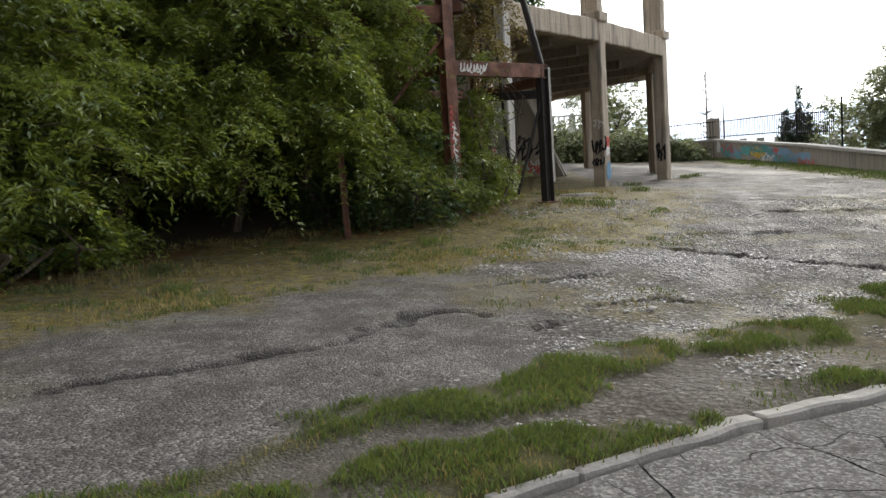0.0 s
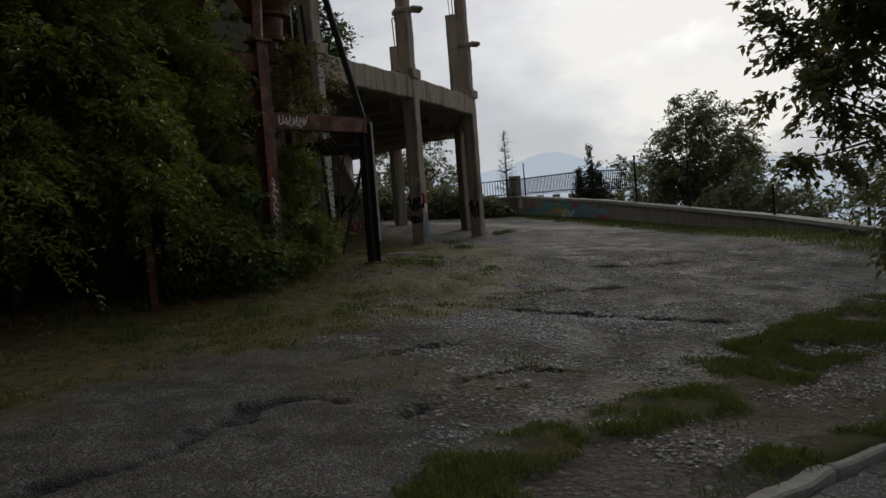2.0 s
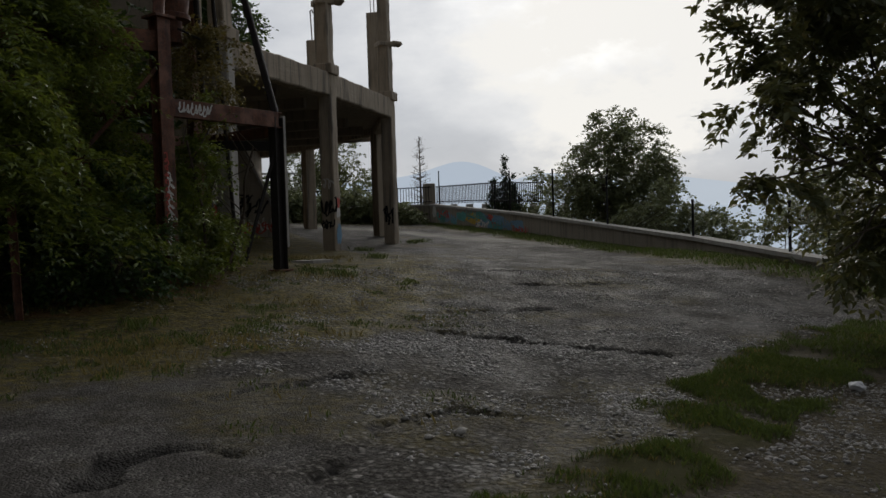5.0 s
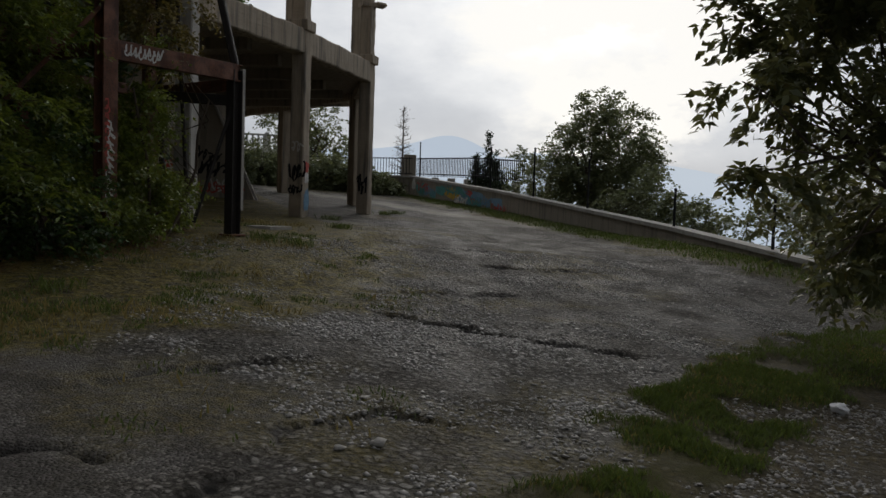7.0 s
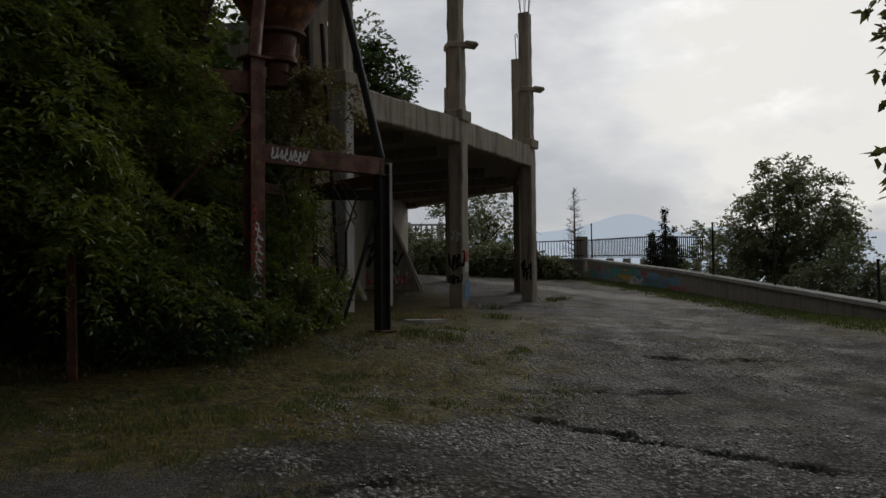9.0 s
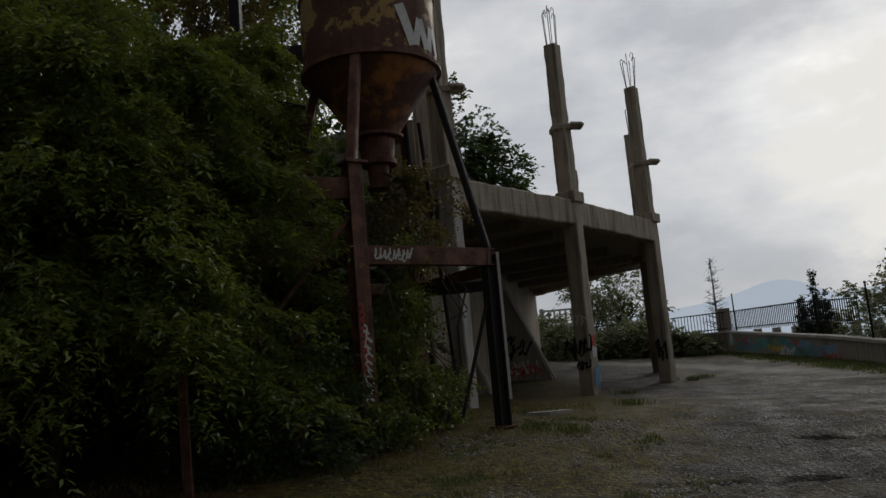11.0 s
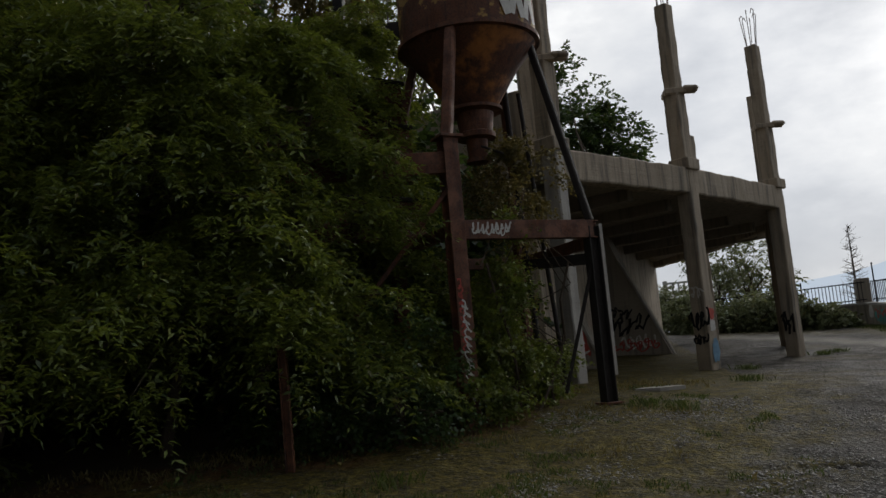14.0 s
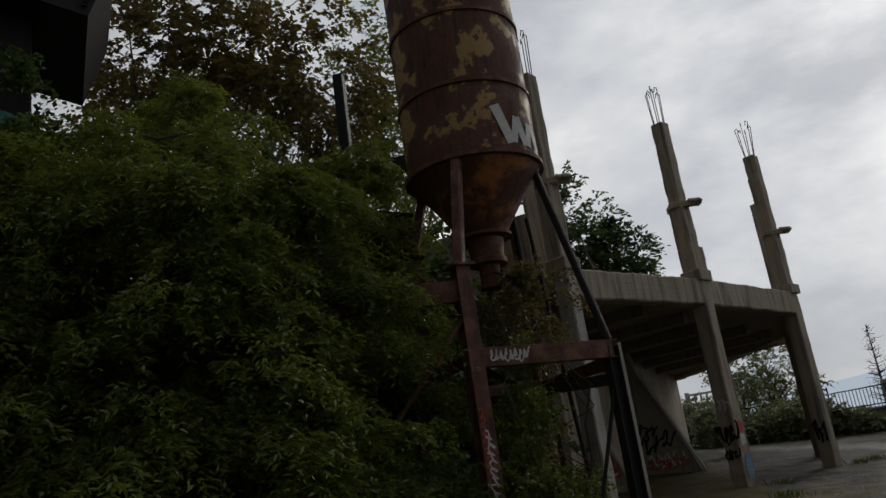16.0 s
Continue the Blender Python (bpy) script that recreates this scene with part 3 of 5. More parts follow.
def frame_building():
    b = thing("concrete_building_frame", "roofless weathered concrete frame of columns, beams and a slab", "building", (C[0], C[1], 0))
    inv = Matrix.Translation((-C[0], -C[1], 0))

    def put(ob):
        ob.matrix_parent_inverse = inv
        return ob

    kids = []
    fx = 0.36
    for (x, y), top, seed, flare in ((C, 9.75, 1, 0.0), (A, 9.45, 2, 0.0), (B, 9.5, 3, 0.35)):
        z0 = float(lie(x, y)) - 0.15
        shelf = 7.22 if (x, y) == B else 7.34
        w = 0.28 if (x, y) == C else fx
        kids.append(column("column", x, y, z0, SLAB_TOP + 0.02, w, 0.36, EDGE_TURN, b, COPING if (x, y) == C else CONCRETE, "pale concrete column" if (x, y) == C else ""))
        kids.append(column("upper_column", x - 0.03, y + 0.03, SLAB_TOP, shelf, 0.37, 0.37, EDGE_TURN, b))
        kids.append(column("upper_column", x - 0.03, y + 0.03, shelf, top, 0.31, 0.31, EDGE_TURN, b))
        kids.append(part("column_collar", block((0.5, 0.5, 0.26), pose(x, y, SLAB_TOP + 0.08, 0, 0, EDGE_TURN), 0.02, 0.012), CONCRETE, b))
        corbel(x - 0.03, y + 0.03, shelf, EDGE_TURN - 50, b)
        stubs(x - 0.03, y + 0.03, top, EDGE_TURN, b, seed, flare)
    back = [(5.5, 31.3), (3.6, 37.0), (1.0, 27.0), (2.2, 34.5)]
    for x, y in back[:2]:
        kids.append(column("column", x, y, float(lie(x, y)) - 0.15, SLAB_TOP, 0.44, 0.44, 20, b))
    # columns that stop short above the slab, with bars
    for x, y, top, seed in ((2.84, 27.0, 7.28, 8), (5.5, 31.3, 9.3, 9)):
        kids.append(column("upper_column", x, y, SLAB_TOP - 0.1, top, 0.46, 0.46, EDGE_TURN, b))
        stubs(x, y, top, 0, b, seed)
    # slab and its edge beams
    plan = [C, A, B, back[0], back[1], (1.2, 42.0), (-4.6, 41.0), (-4.6, 21.6)]
    part("slab", prism(plan, SLAB_LOW, SLAB_TOP - 0.03), SHED_CONCRETE, b, "dark slab with ribbed underside")
    for (p, q) in ((C, A), (A, B), (B, back[0]), (back[0], back[1]), (back[1], (1.2, 42.0))):
        p3, q3 = Vector((*p, (BEAM_LOW + SLAB_TOP) / 2)), Vector((*q, (BEAM_LOW + SLAB_TOP) / 2))
        m, far = between(p3, q3)
        part("edge_beam", block((0.36, SLAB_TOP - BEAM_LOW, far), m, 0.03, 0.03, 22), CONCRETE, b)
    # ribs under the slab
    for k in range(7):
        s = (k + 0.5) / 7
        p = Vector((C[0] + 6.2 * s, C[1] + 14.5 * s, 5.1))
        q = p + Vector((-5.5 + 1.0 * s, 3.0, 0))
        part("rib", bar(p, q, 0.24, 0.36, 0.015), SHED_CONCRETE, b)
    # the back wall under the slab
    wall = [(-1.35, 21.4), (-1.0, 21.3), (1.9, 40.6), (1.6, 40.7)]
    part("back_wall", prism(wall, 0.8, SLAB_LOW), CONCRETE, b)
    # left stretch added to block the sky showing past the stand
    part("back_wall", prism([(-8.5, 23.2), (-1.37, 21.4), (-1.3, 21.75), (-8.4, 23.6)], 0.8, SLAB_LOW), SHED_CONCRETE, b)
    # the rough upper wall and a pier behind the silo
    part("upper_wall", block((6.5, 0.3, 2.1), pose(-4.0, 22.6, 6.55, 0, 0, -12), 0.03, 0.03, 10), SHED_CONCRETE, b, "rough dark upper wall")
    part("upper_column", block((0.34, 0.34, 2.9), pose(-0.62, 21.4, 6.9, 0, 0, 15), 0.025, 0.02, 8), CONCRETE, b)
    # sloping buttress walls
    for x, y, reach, bend, hue in ((-1.1, 24.2, 1.38, 3.1, RED_PAINT), (-0.3, 29.4, 2.3, 4.3, None)):
        z0 = float(lie(x + reach, y)) - 0.15
        bm = bmesh.new()
        outline = [(x, z0), (x + reach, z0), (x + reach * 0.42, bend), (x + reach * 0.3, BEAM_LOW + 0.1), (x, BEAM_LOW + 0.1)]
        near, far = [bm.verts.new((u, y, v)) for u, v in outline], [bm.verts.new((u + 0.15, y + 0.5, v)) for u, v in outline]
        bm.faces.new(near), bm.faces.new(far[::-1])
        for k in range(5):
            j = (k + 1) % 5
            bm.faces.new((near[j], near[k], far[k], far[j]))
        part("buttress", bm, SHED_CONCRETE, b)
        # pale bar along the slope paints the light on its edge
        part("lit_edge", bar((x + reach + 0.02, y - 0.02, z0 + 0.1), (x + reach * 0.42 + 0.02, y - 0.02, bend), 0.08, 0.07, 0.01), COPING, b)
        if hue:
            part("graffiti", blob((x + reach * 0.56, y - 0.006, 2.05), (1, 0, -2.2), (2.2, 0, 1), 1.3, 0.4, 4), hue, b, "faded red spray paint")
            part("graffiti", scribble((x + reach * 0.36, y - 0.010, 2.6), (1, 0, -2.2), (2.2, 0, 1), 1.1, 0.3, 5, 0.04, 6), WHITE_PAINT, b)
        else:
            part("graffiti", scribble((x + 0.5, y - 0.008, 2.3), (1, 0, 0.1), (0, 0, 1), 1.1, 0.6, 4, 0.07, 7), BLACK_PAINT, b)
            part("graffiti", scribble((x + 0.9, y - 0.006, 1.85), (1, 0, 0), (0, 0, 1), 0.9, 0.45, 4, 0.05, 5), WHITE_PAINT, b)
            part("graffiti", scribble((x + 0.35, y - 0.012, 1.75), (1, 0, 0), (0, 0, 1), 1.5, 0.4, 6, 0.05, 27), RED_PAINT, b)
            part("graffiti", scribble((x + 0.3, y - 0.010, 2.9), (1, 0, -0.3), (0, 0, 1), 0.9, 0.4, 5, 0.05, 28), BLACK_PAINT, b)
    part("graffiti", blob((-0.98, 21.082, 2.75), (1, 0, 0), (0, 0, 1), 0.5, 0.95, 8), YELLOW_PAINT, b, "yellow spray-painted patch")
    part("graffiti", scribble((-1.2, 21.076, 2.65), (1, 0, 0.2), (0, 0, 1), 0.4, 0.6, 2, 0.05, 9), BLACK_PAINT, b)
    part("graffiti", blob((-0.93, 21.080, 1.95), (1, 0, 0), (0, 0, 1), 0.4, 0.4, 10), RED_PAINT, b)
    part("column", block((0.6, 0.3, 4.3), pose(-0.98, 21.25, 3.0), 0.02, 0.006, 4), CONCRETE, b)
    # painted foot and tags of the column nearest the yard
    u = Vector((math.cos(radians(EDGE_TURN)), math.sin(radians(EDGE_TURN)), 0))
    v = Vector((u.y, -u.x, 0))
    face = Vector((A[0], A[1], 0)) + v * 0.19
    for z, w, h, mat, seed in ((1.5, 0.4, 0.75, BLUE_PAINT, 1), (2.05, 0.3, 0.4, WHITE_PAINT, 2), (2.3, 0.28, 0.4, RED_PAINT, 3)):
        part("graffiti", blob(face + Vector((0, 0, z)) + v * 0.012, u, (0, 0, 1), w, h, seed), mat, b, "faded spray paint on the column foot")
    face = Vector((A[0], A[1], 0)) - u * 0.2
    part("graffiti", scribble(face - v * 0.16 + Vector((0, 0, 2.2)), v, (0, 0, 1), 0.36, 0.5, 3, 0.05, 12), BLACK_PAINT, b)
    part("graffiti", scribble(face - v * 0.16 + Vector((0, 0, 1.75)), v, (0, 0, 1), 0.3, 0.25, 3, 0.04, 13), BLACK_PAINT, b)
    part("graffiti", scribble(face - v * 0.12 + Vector((0, 0, 2.75)), v, (0, 0, 1), 0.26, 0.3, 2, 0.03, 14), WHITE_PAINT, b)
    face = Vector((B[0], B[1], 0)) - u * 0.2
    part("graffiti", scribble(face - v * 0.16 + Vector((0, 0, 2.0)), v, (0, 0, 1), 0.32, 0.6, 3, 0.05, 15), BLACK_PAINT, b)
    for o in b.children:
        o.matrix_parent_inverse = inv


frame_building()

# ---- the silo and its steel stand ----
P1, P2, P3, P4 = Vector((0.73, 16.16, 0)), Vector((-0.99, 14.74, 0)), Vector((-0.60, 18.0, 0)), Vector((-2.36, 16.5, 0))
SILO_AT, SILO_R, RING = Vector((-0.87, 16.33, 0)), 1.07, 6.62


def polar(theta, z, r):
    return Vector((SILO_AT.x + r * math.cos(theta), SILO_AT.y + r * math.sin(theta), z))


def cyl_stroke(points, wide, r, bm):
    """A painted stroke that follows the silo's shell."""
    for (a0, z0), (a1, z1) in zip(points, points[1:]):
        along = Vector((r * (a1 - a0), z1 - z0))
        side = Vector((-along.y, along.x)).normalized() * wide / 2
        steps = 5
        rings = []
        for k in range(steps + 1):
            s = k / steps
            a, z = a0 + (a1 - a0) * s, z0 + (z1 - z0) * s
            rings.append((bm.verts.new(polar(a + side.x / r, z + side.y, r)), bm.verts.new(polar(a - side.x / r, z - side.y, r))))
        for (p, q), (u, v) in zip(rings, rings[1:]):
            bm.faces.new((p, u, v, q))


def silo():
    s = thing("silo", "tall rusty cylindrical silo with flaking yellow paint", "silo", SILO_AT)
    heights = [RING, 7.82, 9.08, 10.3, 11.5, 12.7]
    back = Matrix.Translation(-SILO_AT)
    for k, (z0, z1) in enumerate(zip(heights, heights[1:])):
        r = SILO_R - 0.004 * (k % 2)
        bm = lathe([(r, z0), (r + 0.006, z0 + 0.3), (r, (z0 + z1) / 2), (r + 0.008, z1 - 0.2), (r, z1)], 56)
        for v in bm.verts:
            v.co += 0.018 * noise.noise(Vector((v.co.x * 2, v.co.y * 2, v.co.z * 2))) * Vector((v.co.x, v.co.y, 0)).normalized()
        part("shell_ring", bm, SILO, s, smooth=True)
        part("seam", lathe([(r - 0.01, z1 - 0.035), (r + 0.035, z1 - 0.03), (r + 0.035, z1 + 0.03), (r - 0.01, z1 + 0.035)], 56), STEEL, s)
    part("seam", lathe([(SILO_R - 0.02, RING - 0.06), (SILO_R + 0.055, RING - 0.05), (SILO_R + 0.055, RING + 0.02), (SILO_R - 0.02, RING + 0.03)], 56), STEEL, s, "rolled bottom ring")
    part("roof", lathe([(SILO_R + 0.05, 12.7), (0.3, 13.2), (0.01, 13.22)], 56), STEEL, s)
    part("hopper_cone", lathe([(SILO_R - 0.01, RING - 0.05), (0.75, 6.2), (0.40, 5.66), (0.34, 5.58)], 48), CONE, s, "orange rust-streaked hopper", smooth=True)
    bm = lathe([(0.34, 5.59), (0.44, 5.59), (0.44, 5.54), (0.30, 5.52), (0.26, 5.22), (0.30, 5.2), (0.30, 5.12), (0.17, 5.1), (0.15, 4.8), (0.19, 4.8), (0.19, 4.74), (0.02, 4.73)], 28)
    part("outlet", bm, STEEL, s, "rusty flanged outlet spout")
    part("valve_handle", rod((0.1, -0.2, 4.95), (0.45, -0.35, 4.75), 0.018), DARK_STEEL, s)
    for o in s.children:
        o.location = (0, 0, 0)
    bm = bmesh.new()
    r = SILO_R + 0.022
    view = math.atan2(4.05 - SILO_AT.y, 1.38 - SILO_AT.x)
    a = view + 0.44
    cyl_stroke([(a, 7.36), (a + 0.20, 6.74)], 0.17, r, bm)
    cyl_stroke([(a + 0.24, 6.76), (a + 0.35, 7.2)], 0.13, r, bm)
    cyl_stroke([(a + 0.35, 7.2), (a + 0.48, 6.74)], 0.15, r, bm)
    cyl_stroke([(a + 0.54, 6.74), (a + 0.62, 7.15)], 0.13, r, bm)
    cyl_stroke([(a + 0.68, 7.15), (a + 0.80, 6.74)], 0.14, r, bm)
    bmesh.ops.transform(bm, matrix=back, verts=bm.verts)
    part("painted_letter", bm, WHITE_PAINT, s, "white painted zigzag letters")
    return s


silo()


def silo_stand():
    s = thing("silo_stand", "rusty steel stand of posts and beams under the silo", "steel frame")
    top = 3.62
    u = (P1 - P2).normalized()
    n_out = Vector((u.y, -u.x, 0))
    turn = math.degrees(math.atan2(u.y, u.x))

    def up(p, z):
        return Vector((p.x, p.y, z))

    def foot(p):
        return up(p, float(lie(p.x, p.y)) - 0.1)

    part("post", ibeam(foot(P1), up(P1, top - 0.1), 0.17, 0.19, 0.014, 0.02, turn - 90), DARK_STEEL, s, "dark rusty post with a pale lit flange")
    # pale plate puts the side light on this flange into its colour
    part("lit_flange", block((0.06, 0.17, 2.2), Matrix.Translation(up(P1, 2.45) + u * 0.115) @ pose(0, 0, 0, 0, 0, turn), 0.004), COPING, s, "pale plate for the lit side of the post")
    part("base_plate", block((0.3, 0.3, 0.03), pose(P1.x, P1.y, float(lie(P1.x, P1.y)) + 0.02, 0, 0, turn), 0.004), STEEL, s)
    part("post", ibeam(foot(P2), up(P2, 4.75), 0.22, 0.22, 0.014, 0.022, turn), STEEL, s, "red-brown rusty post tagged with white paint")
    part("cap_plate", block((0.34, 0.34, 0.04), pose(P2.x, P2.y, 4.77, 0, 0, turn), 0.004), STEEL, s)
    for p in (P3, P4):
        part("post", ibeam(foot(p), up(p, 4.7), 0.2, 0.2, 0.014, 0.02, turn), STEEL, s)
    # cross beams
    part("cross_beam", ibeam(up(P2, top - 0.14) + u * 0.1, up(P1, top - 0.14) + u * 0.1, 0.12, 0.26, 0.012, 0.02, 0), STEEL, s, "red-brown channel beam with a pale scrawl")
    part("beam_plate", block((2.12, 0.016, 0.26), Matrix.Translation((up(P1, top - 0.14) + up(P2, top - 0.14)) / 2 + n_out * 0.07 + u * 0.05) @ pose(0, 0, 0, 0, 0, turn), 0.003), STEEL, s)
    for a, b, z in ((P1, P3, 3.3), (P2, P4, 3.5), (P3, P4, 3.3), (P2, P4, 4.55)):
        part("cross_beam", bar(up(a, z), up(b, z), 0.1, 0.18), STEEL, s)
    far_left = P2 - u * 2.2 - n_out * 0.6
    part("side_beam", bar(up(P2, 4.42), up(far_left, 4.35), 0.12, 0.30, 0.005), STEEL, s, "rusty red side beam")
    part("brace", bar(up(P2, 4.1), up(far_left, 2.4) + u * 0.9, 0.06, 0.06), STEEL, s)
    # rusted hopper plates beside the silo
    back_of = -n_out * 1.1
    for z0, z1, off in ((3.55, 4.25, 0.0), (4.7, 5.5, 0.25), (5.52, 6.3, 0.45)):
        mid = (up(P2, (z0 + z1) / 2) + up(far_left, (z0 + z1) / 2)) / 2 + back_of - n_out * off
        part("rusted_plate", block((2.9, 0.03, z1 - z0), Matrix.Translation(mid) @ pose(0, 0, 0, -8, 0, turn + 10), 0.006, 0.03, 6), STEEL, s, "buckled rusty plate")
        part("angle_rim", block((2.95, 0.07, 0.06), Matrix.Translation(mid + Vector((0, 0, (z1 - z0) / 2))) @ pose(0, 0, 0, -8, 0, turn + 10), 0.006), DARK_STEEL, s)
    # legs up to the silo's ring
    ring1 = SILO_AT + Vector((0.93, 0.10, 0))
    ring2 = SILO_AT + Vector((-0.05, -1.0, 0))
    part("leg", bar(up(P1, top - 0.02), up(ring1, RING), 0.11, 0.11, 0.02), DARK_STEEL, s, "leaning dark steel leg")
    part("leg", bar(up(P2, 4.77), up(ring2, RING), 0.15, 0.15, 0.02), STEEL, s)
    for p, q in ((P3, Vector((0.3, 0.95, 0))), (P4, Vector((-0.95, 0.2, 0)))):
        part("leg", bar(up(p, 4.7), up(SILO_AT + q, RING), 0.13, 0.13, 0.02), STEEL, s)
    part("brace", bar(up(P1, 3.0) - u * 0.04 + n_out * 0.02, up(P1 - u * 0.75, 1.15) + Vector((0, 0.3, 0)), 0.05, 0.05), DARK_STEEL, s, "thin diagonal brace")
    part("brace", bar(up(P1, 3.05), up(P2 * 0.35 + P1 * 0.65, 3.0) + Vector((-0.5, 0.9, 0.1)), 0.09, 0.16), DARK_STEEL, s)
    # a slim dropped pipe between outlet and ground
    part("pipe", rod((-0.22, 16.8, 5.9), (0.06, 17.1, 1.1), 0.035, 0.035, 10), DARK_STEEL, s)
    part("pipe", rod((-0.5, 17.2, 6.2), (-0.34, 17.3, 1.2), 0.05, 0.05, 10), DARK_STEEL, s)
    # scrawls
    part("graffiti", scribble(up(P2, top - 0.14) + n_out * 0.086 + u * 0.22, u, (0, 0, 1), 0.6, 0.2, 8, 0.024, 3), WHITE_PAINT, s, "pale scrawl on the beam")
    part("graffiti", scribble(up(P2, 1.2) + n_out * 0.117, (0, 0, 1), -u, 1.3, 0.13, 13, 0.022, 4), WHITE_PAINT, s, "white tag down the post")
    part("graffiti", scribble(up(P2, 1.9) + n_out * 0.115 - u * 0.05, (0, 0, 1), -u, 0.9, 0.08, 9, 0.02, 5), RED_PAINT, s)


silo_stand()

# a lone post stump at the edge of the shrubs
stump = part("post_stump", ibeam((-2.53, 12.5, 0.6), (-2.56, 12.5, 2.03), 0.085, 0.095, turn=10), STEEL)
tagged(stump, "rusty red steel post stump among the shrubs", "post")

# another post with a bracket behind the silo
old = thing("rear_post", "dark timber post with a crosspiece behind the shrubs", "post", (-4.2, 19.6, 0))
part("shaft", bar((0, 0, 0.9), (0.05, 0, 11.0), 0.22, 0.22, 0.02), IRON, old)
part("crosspiece", bar((-0.5, 0, 8.55), (2.6, -0.4, 8.35), 0.2, 0.35, 0.02), DARK_STEEL, old)


# ---- the dark overhead bunker on its wall ----
def bunker():
    b = thing("overhead_bunker", "black corrugated metal bunker with a sloping underside", "bunker")
    eye = Vector((1.38, 4.05, 1.84))
    facing = radians(-40.0)
    far = 12.0
    centre = eye + Vector((math.sin(facing) * far, math.cos(facing) * far, 0))
    u = Vector((math.cos(facing), -math.sin(facing), 0))
    w = Vector((math.sin(facing), math.cos(facing), 0))
    outline = [(-4.5, 7.5), (-0.75, 8.1), (0.5, 7.75), (0.95, 8.95), (0.1, 10.6), (-4.5, 12.6)]
    bm = bmesh.new()
    near, back = [bm.verts.new(centre + u * a + Vector((0, 0, z))) for a, z in outline], [bm.verts.new(centre + u * a + w * 3 + Vector((0, 0, z))) for a, z in outline]
    bm.faces.new(near), bm.faces.new(back[::-1])
    for k in range(6):
        j = (k + 1) % 6
        bm.faces.new((near[j], near[k], back[k], back[j]))
    part("body", bm, DARK_STEEL, b)
    for k in range(22):
        s = k / 22
        p = centre + u * (0.44 + 0.42 * s) - w * 0.03 + Vector((0, 0, 7.92 + 1.13 * s))
        part("corrugation", block((0.09, 0.06, 0.03), Matrix.Translation(p) @ pose(0, 0, 0, 0, 0, -math.degrees(facing)), 0.004), DARK_STEEL, b)
    part("spout", rod(centre + u * 0.75 - w * 0.02 + Vector((0, 0, 8.75)), centre + u * 0.95 + Vector((0, 0, 8.55)), 0.03), DARK_STEEL, b)
    bm = bmesh.new()
    block((5.2, 0.3, 7.6), Matrix.Translation(centre - u * 2.9 + w * 0.8 + Vector((0, 0, 4.3))) @ pose(0, 0, 0, 0, 0, -math.degrees(facing)), 0.02, 0.01, 4, bm=bm)
    part("wall", bm, DARK_STEEL, b, "dark vine-covered wall")
    part("graffiti", scribble(centre - u * 1.0 + w * 0.6 + Vector((0, 0, 6.2)), u, (0, 0, 1), 0.6, 0.35, 3, 0.06, 21), GREEN_PAINT, b, "teal spray-painted tag")


bunker()

# ---- ramp wall, coping, fence ----
WALL = [(10.9, 44.4, 2.80), (11.6, 33.0, 2.05), (11.9, 21.0, 1.12), (11.2, 14.0, 0.62), (10.9, 8.0, 0.35)]
LEFT_WALL = [(2.5, 47.6, 2.75), (8.5, 46.0, 2.78), (10.9, 44.4, 2.80)]


def wall_run(name, label, line):
    w = thing(name, label, "wall", kind="structure")
    for (ax, ay, az), (bx, by, bz) in zip(line, line[1:]):
        m, far = between((ax, ay, 0), (bx, by, 0))
        a, b = Vector((ax, ay, 0)), Vector((bx, by, 0))
        side = (b - a).normalized().cross(Vector((0, 0, 1))) * 0.14
        for tag, half, lift, thick, mat in (("wall_panel", 1.0, -0.09, 2.6, SHED_CONCRETE), ("coping", 1.45, 0.0, 0.10, COPING)):
            bm = bmesh.new()
            ring = []
            for p, z in ((a, az), (b, bz)):
                for s in (1, -1):
                    for low in (0, thick):
                        ring.append(bm.verts.new(p + side * half * s + Vector((0, 0, z + lift - low))))
            f = ((0, 4, 6, 2), (1, 3, 7, 5), (0, 1, 5, 4), (2, 6, 7, 3), (0, 2, 3, 1), (4, 5, 7, 6))
            for q in f:
                bm.faces.new([ring[k] for k in q])
            bmesh.ops.recalc_face_normals(bm, faces=bm.faces)
            part(tag, bm, mat, w)
    return w


ramp_wall = wall_run("wall_ramp", "low grey ramp wall with pale coping and graffiti", WALL)
far_wall = wall_run("wall_far", "grey retaining wall under an iron railing", LEFT_WALL)

rng = random.Random(11)
for k in range(30):
    y = 43.8 - 17 * rng.random()
    x = 10.93 + (44.4 - y) * 0.0614 - 0.182 - 0.003 * (k % 4)
    hue = rng.choice([BLUE_PAINT, GREEN_PAINT, YELLOW_PAINT, RED_PAINT, WHITE_PAINT, GREEN_PAINT, BLUE_PAINT])
    z = float(np.interp(y, [21, 33, 44.4], [1.12, 2.05, 2.8])) - rng.uniform(0.35, 0.8)
    way = (-0.0614, 1.0, 0.065)
    bm = blob((x, y, z), way, (0, 0, 1), rng.uniform(0.8, 2.2), rng.uniform(0.35, 0.8), k) if k % 3 else scribble((x - 0.01, y, z), way, (0, 0, 1), rng.uniform(0.8, 1.8), 0.45, 5, 0.08, k)
    part("graffiti", bm, hue, ramp_wall)


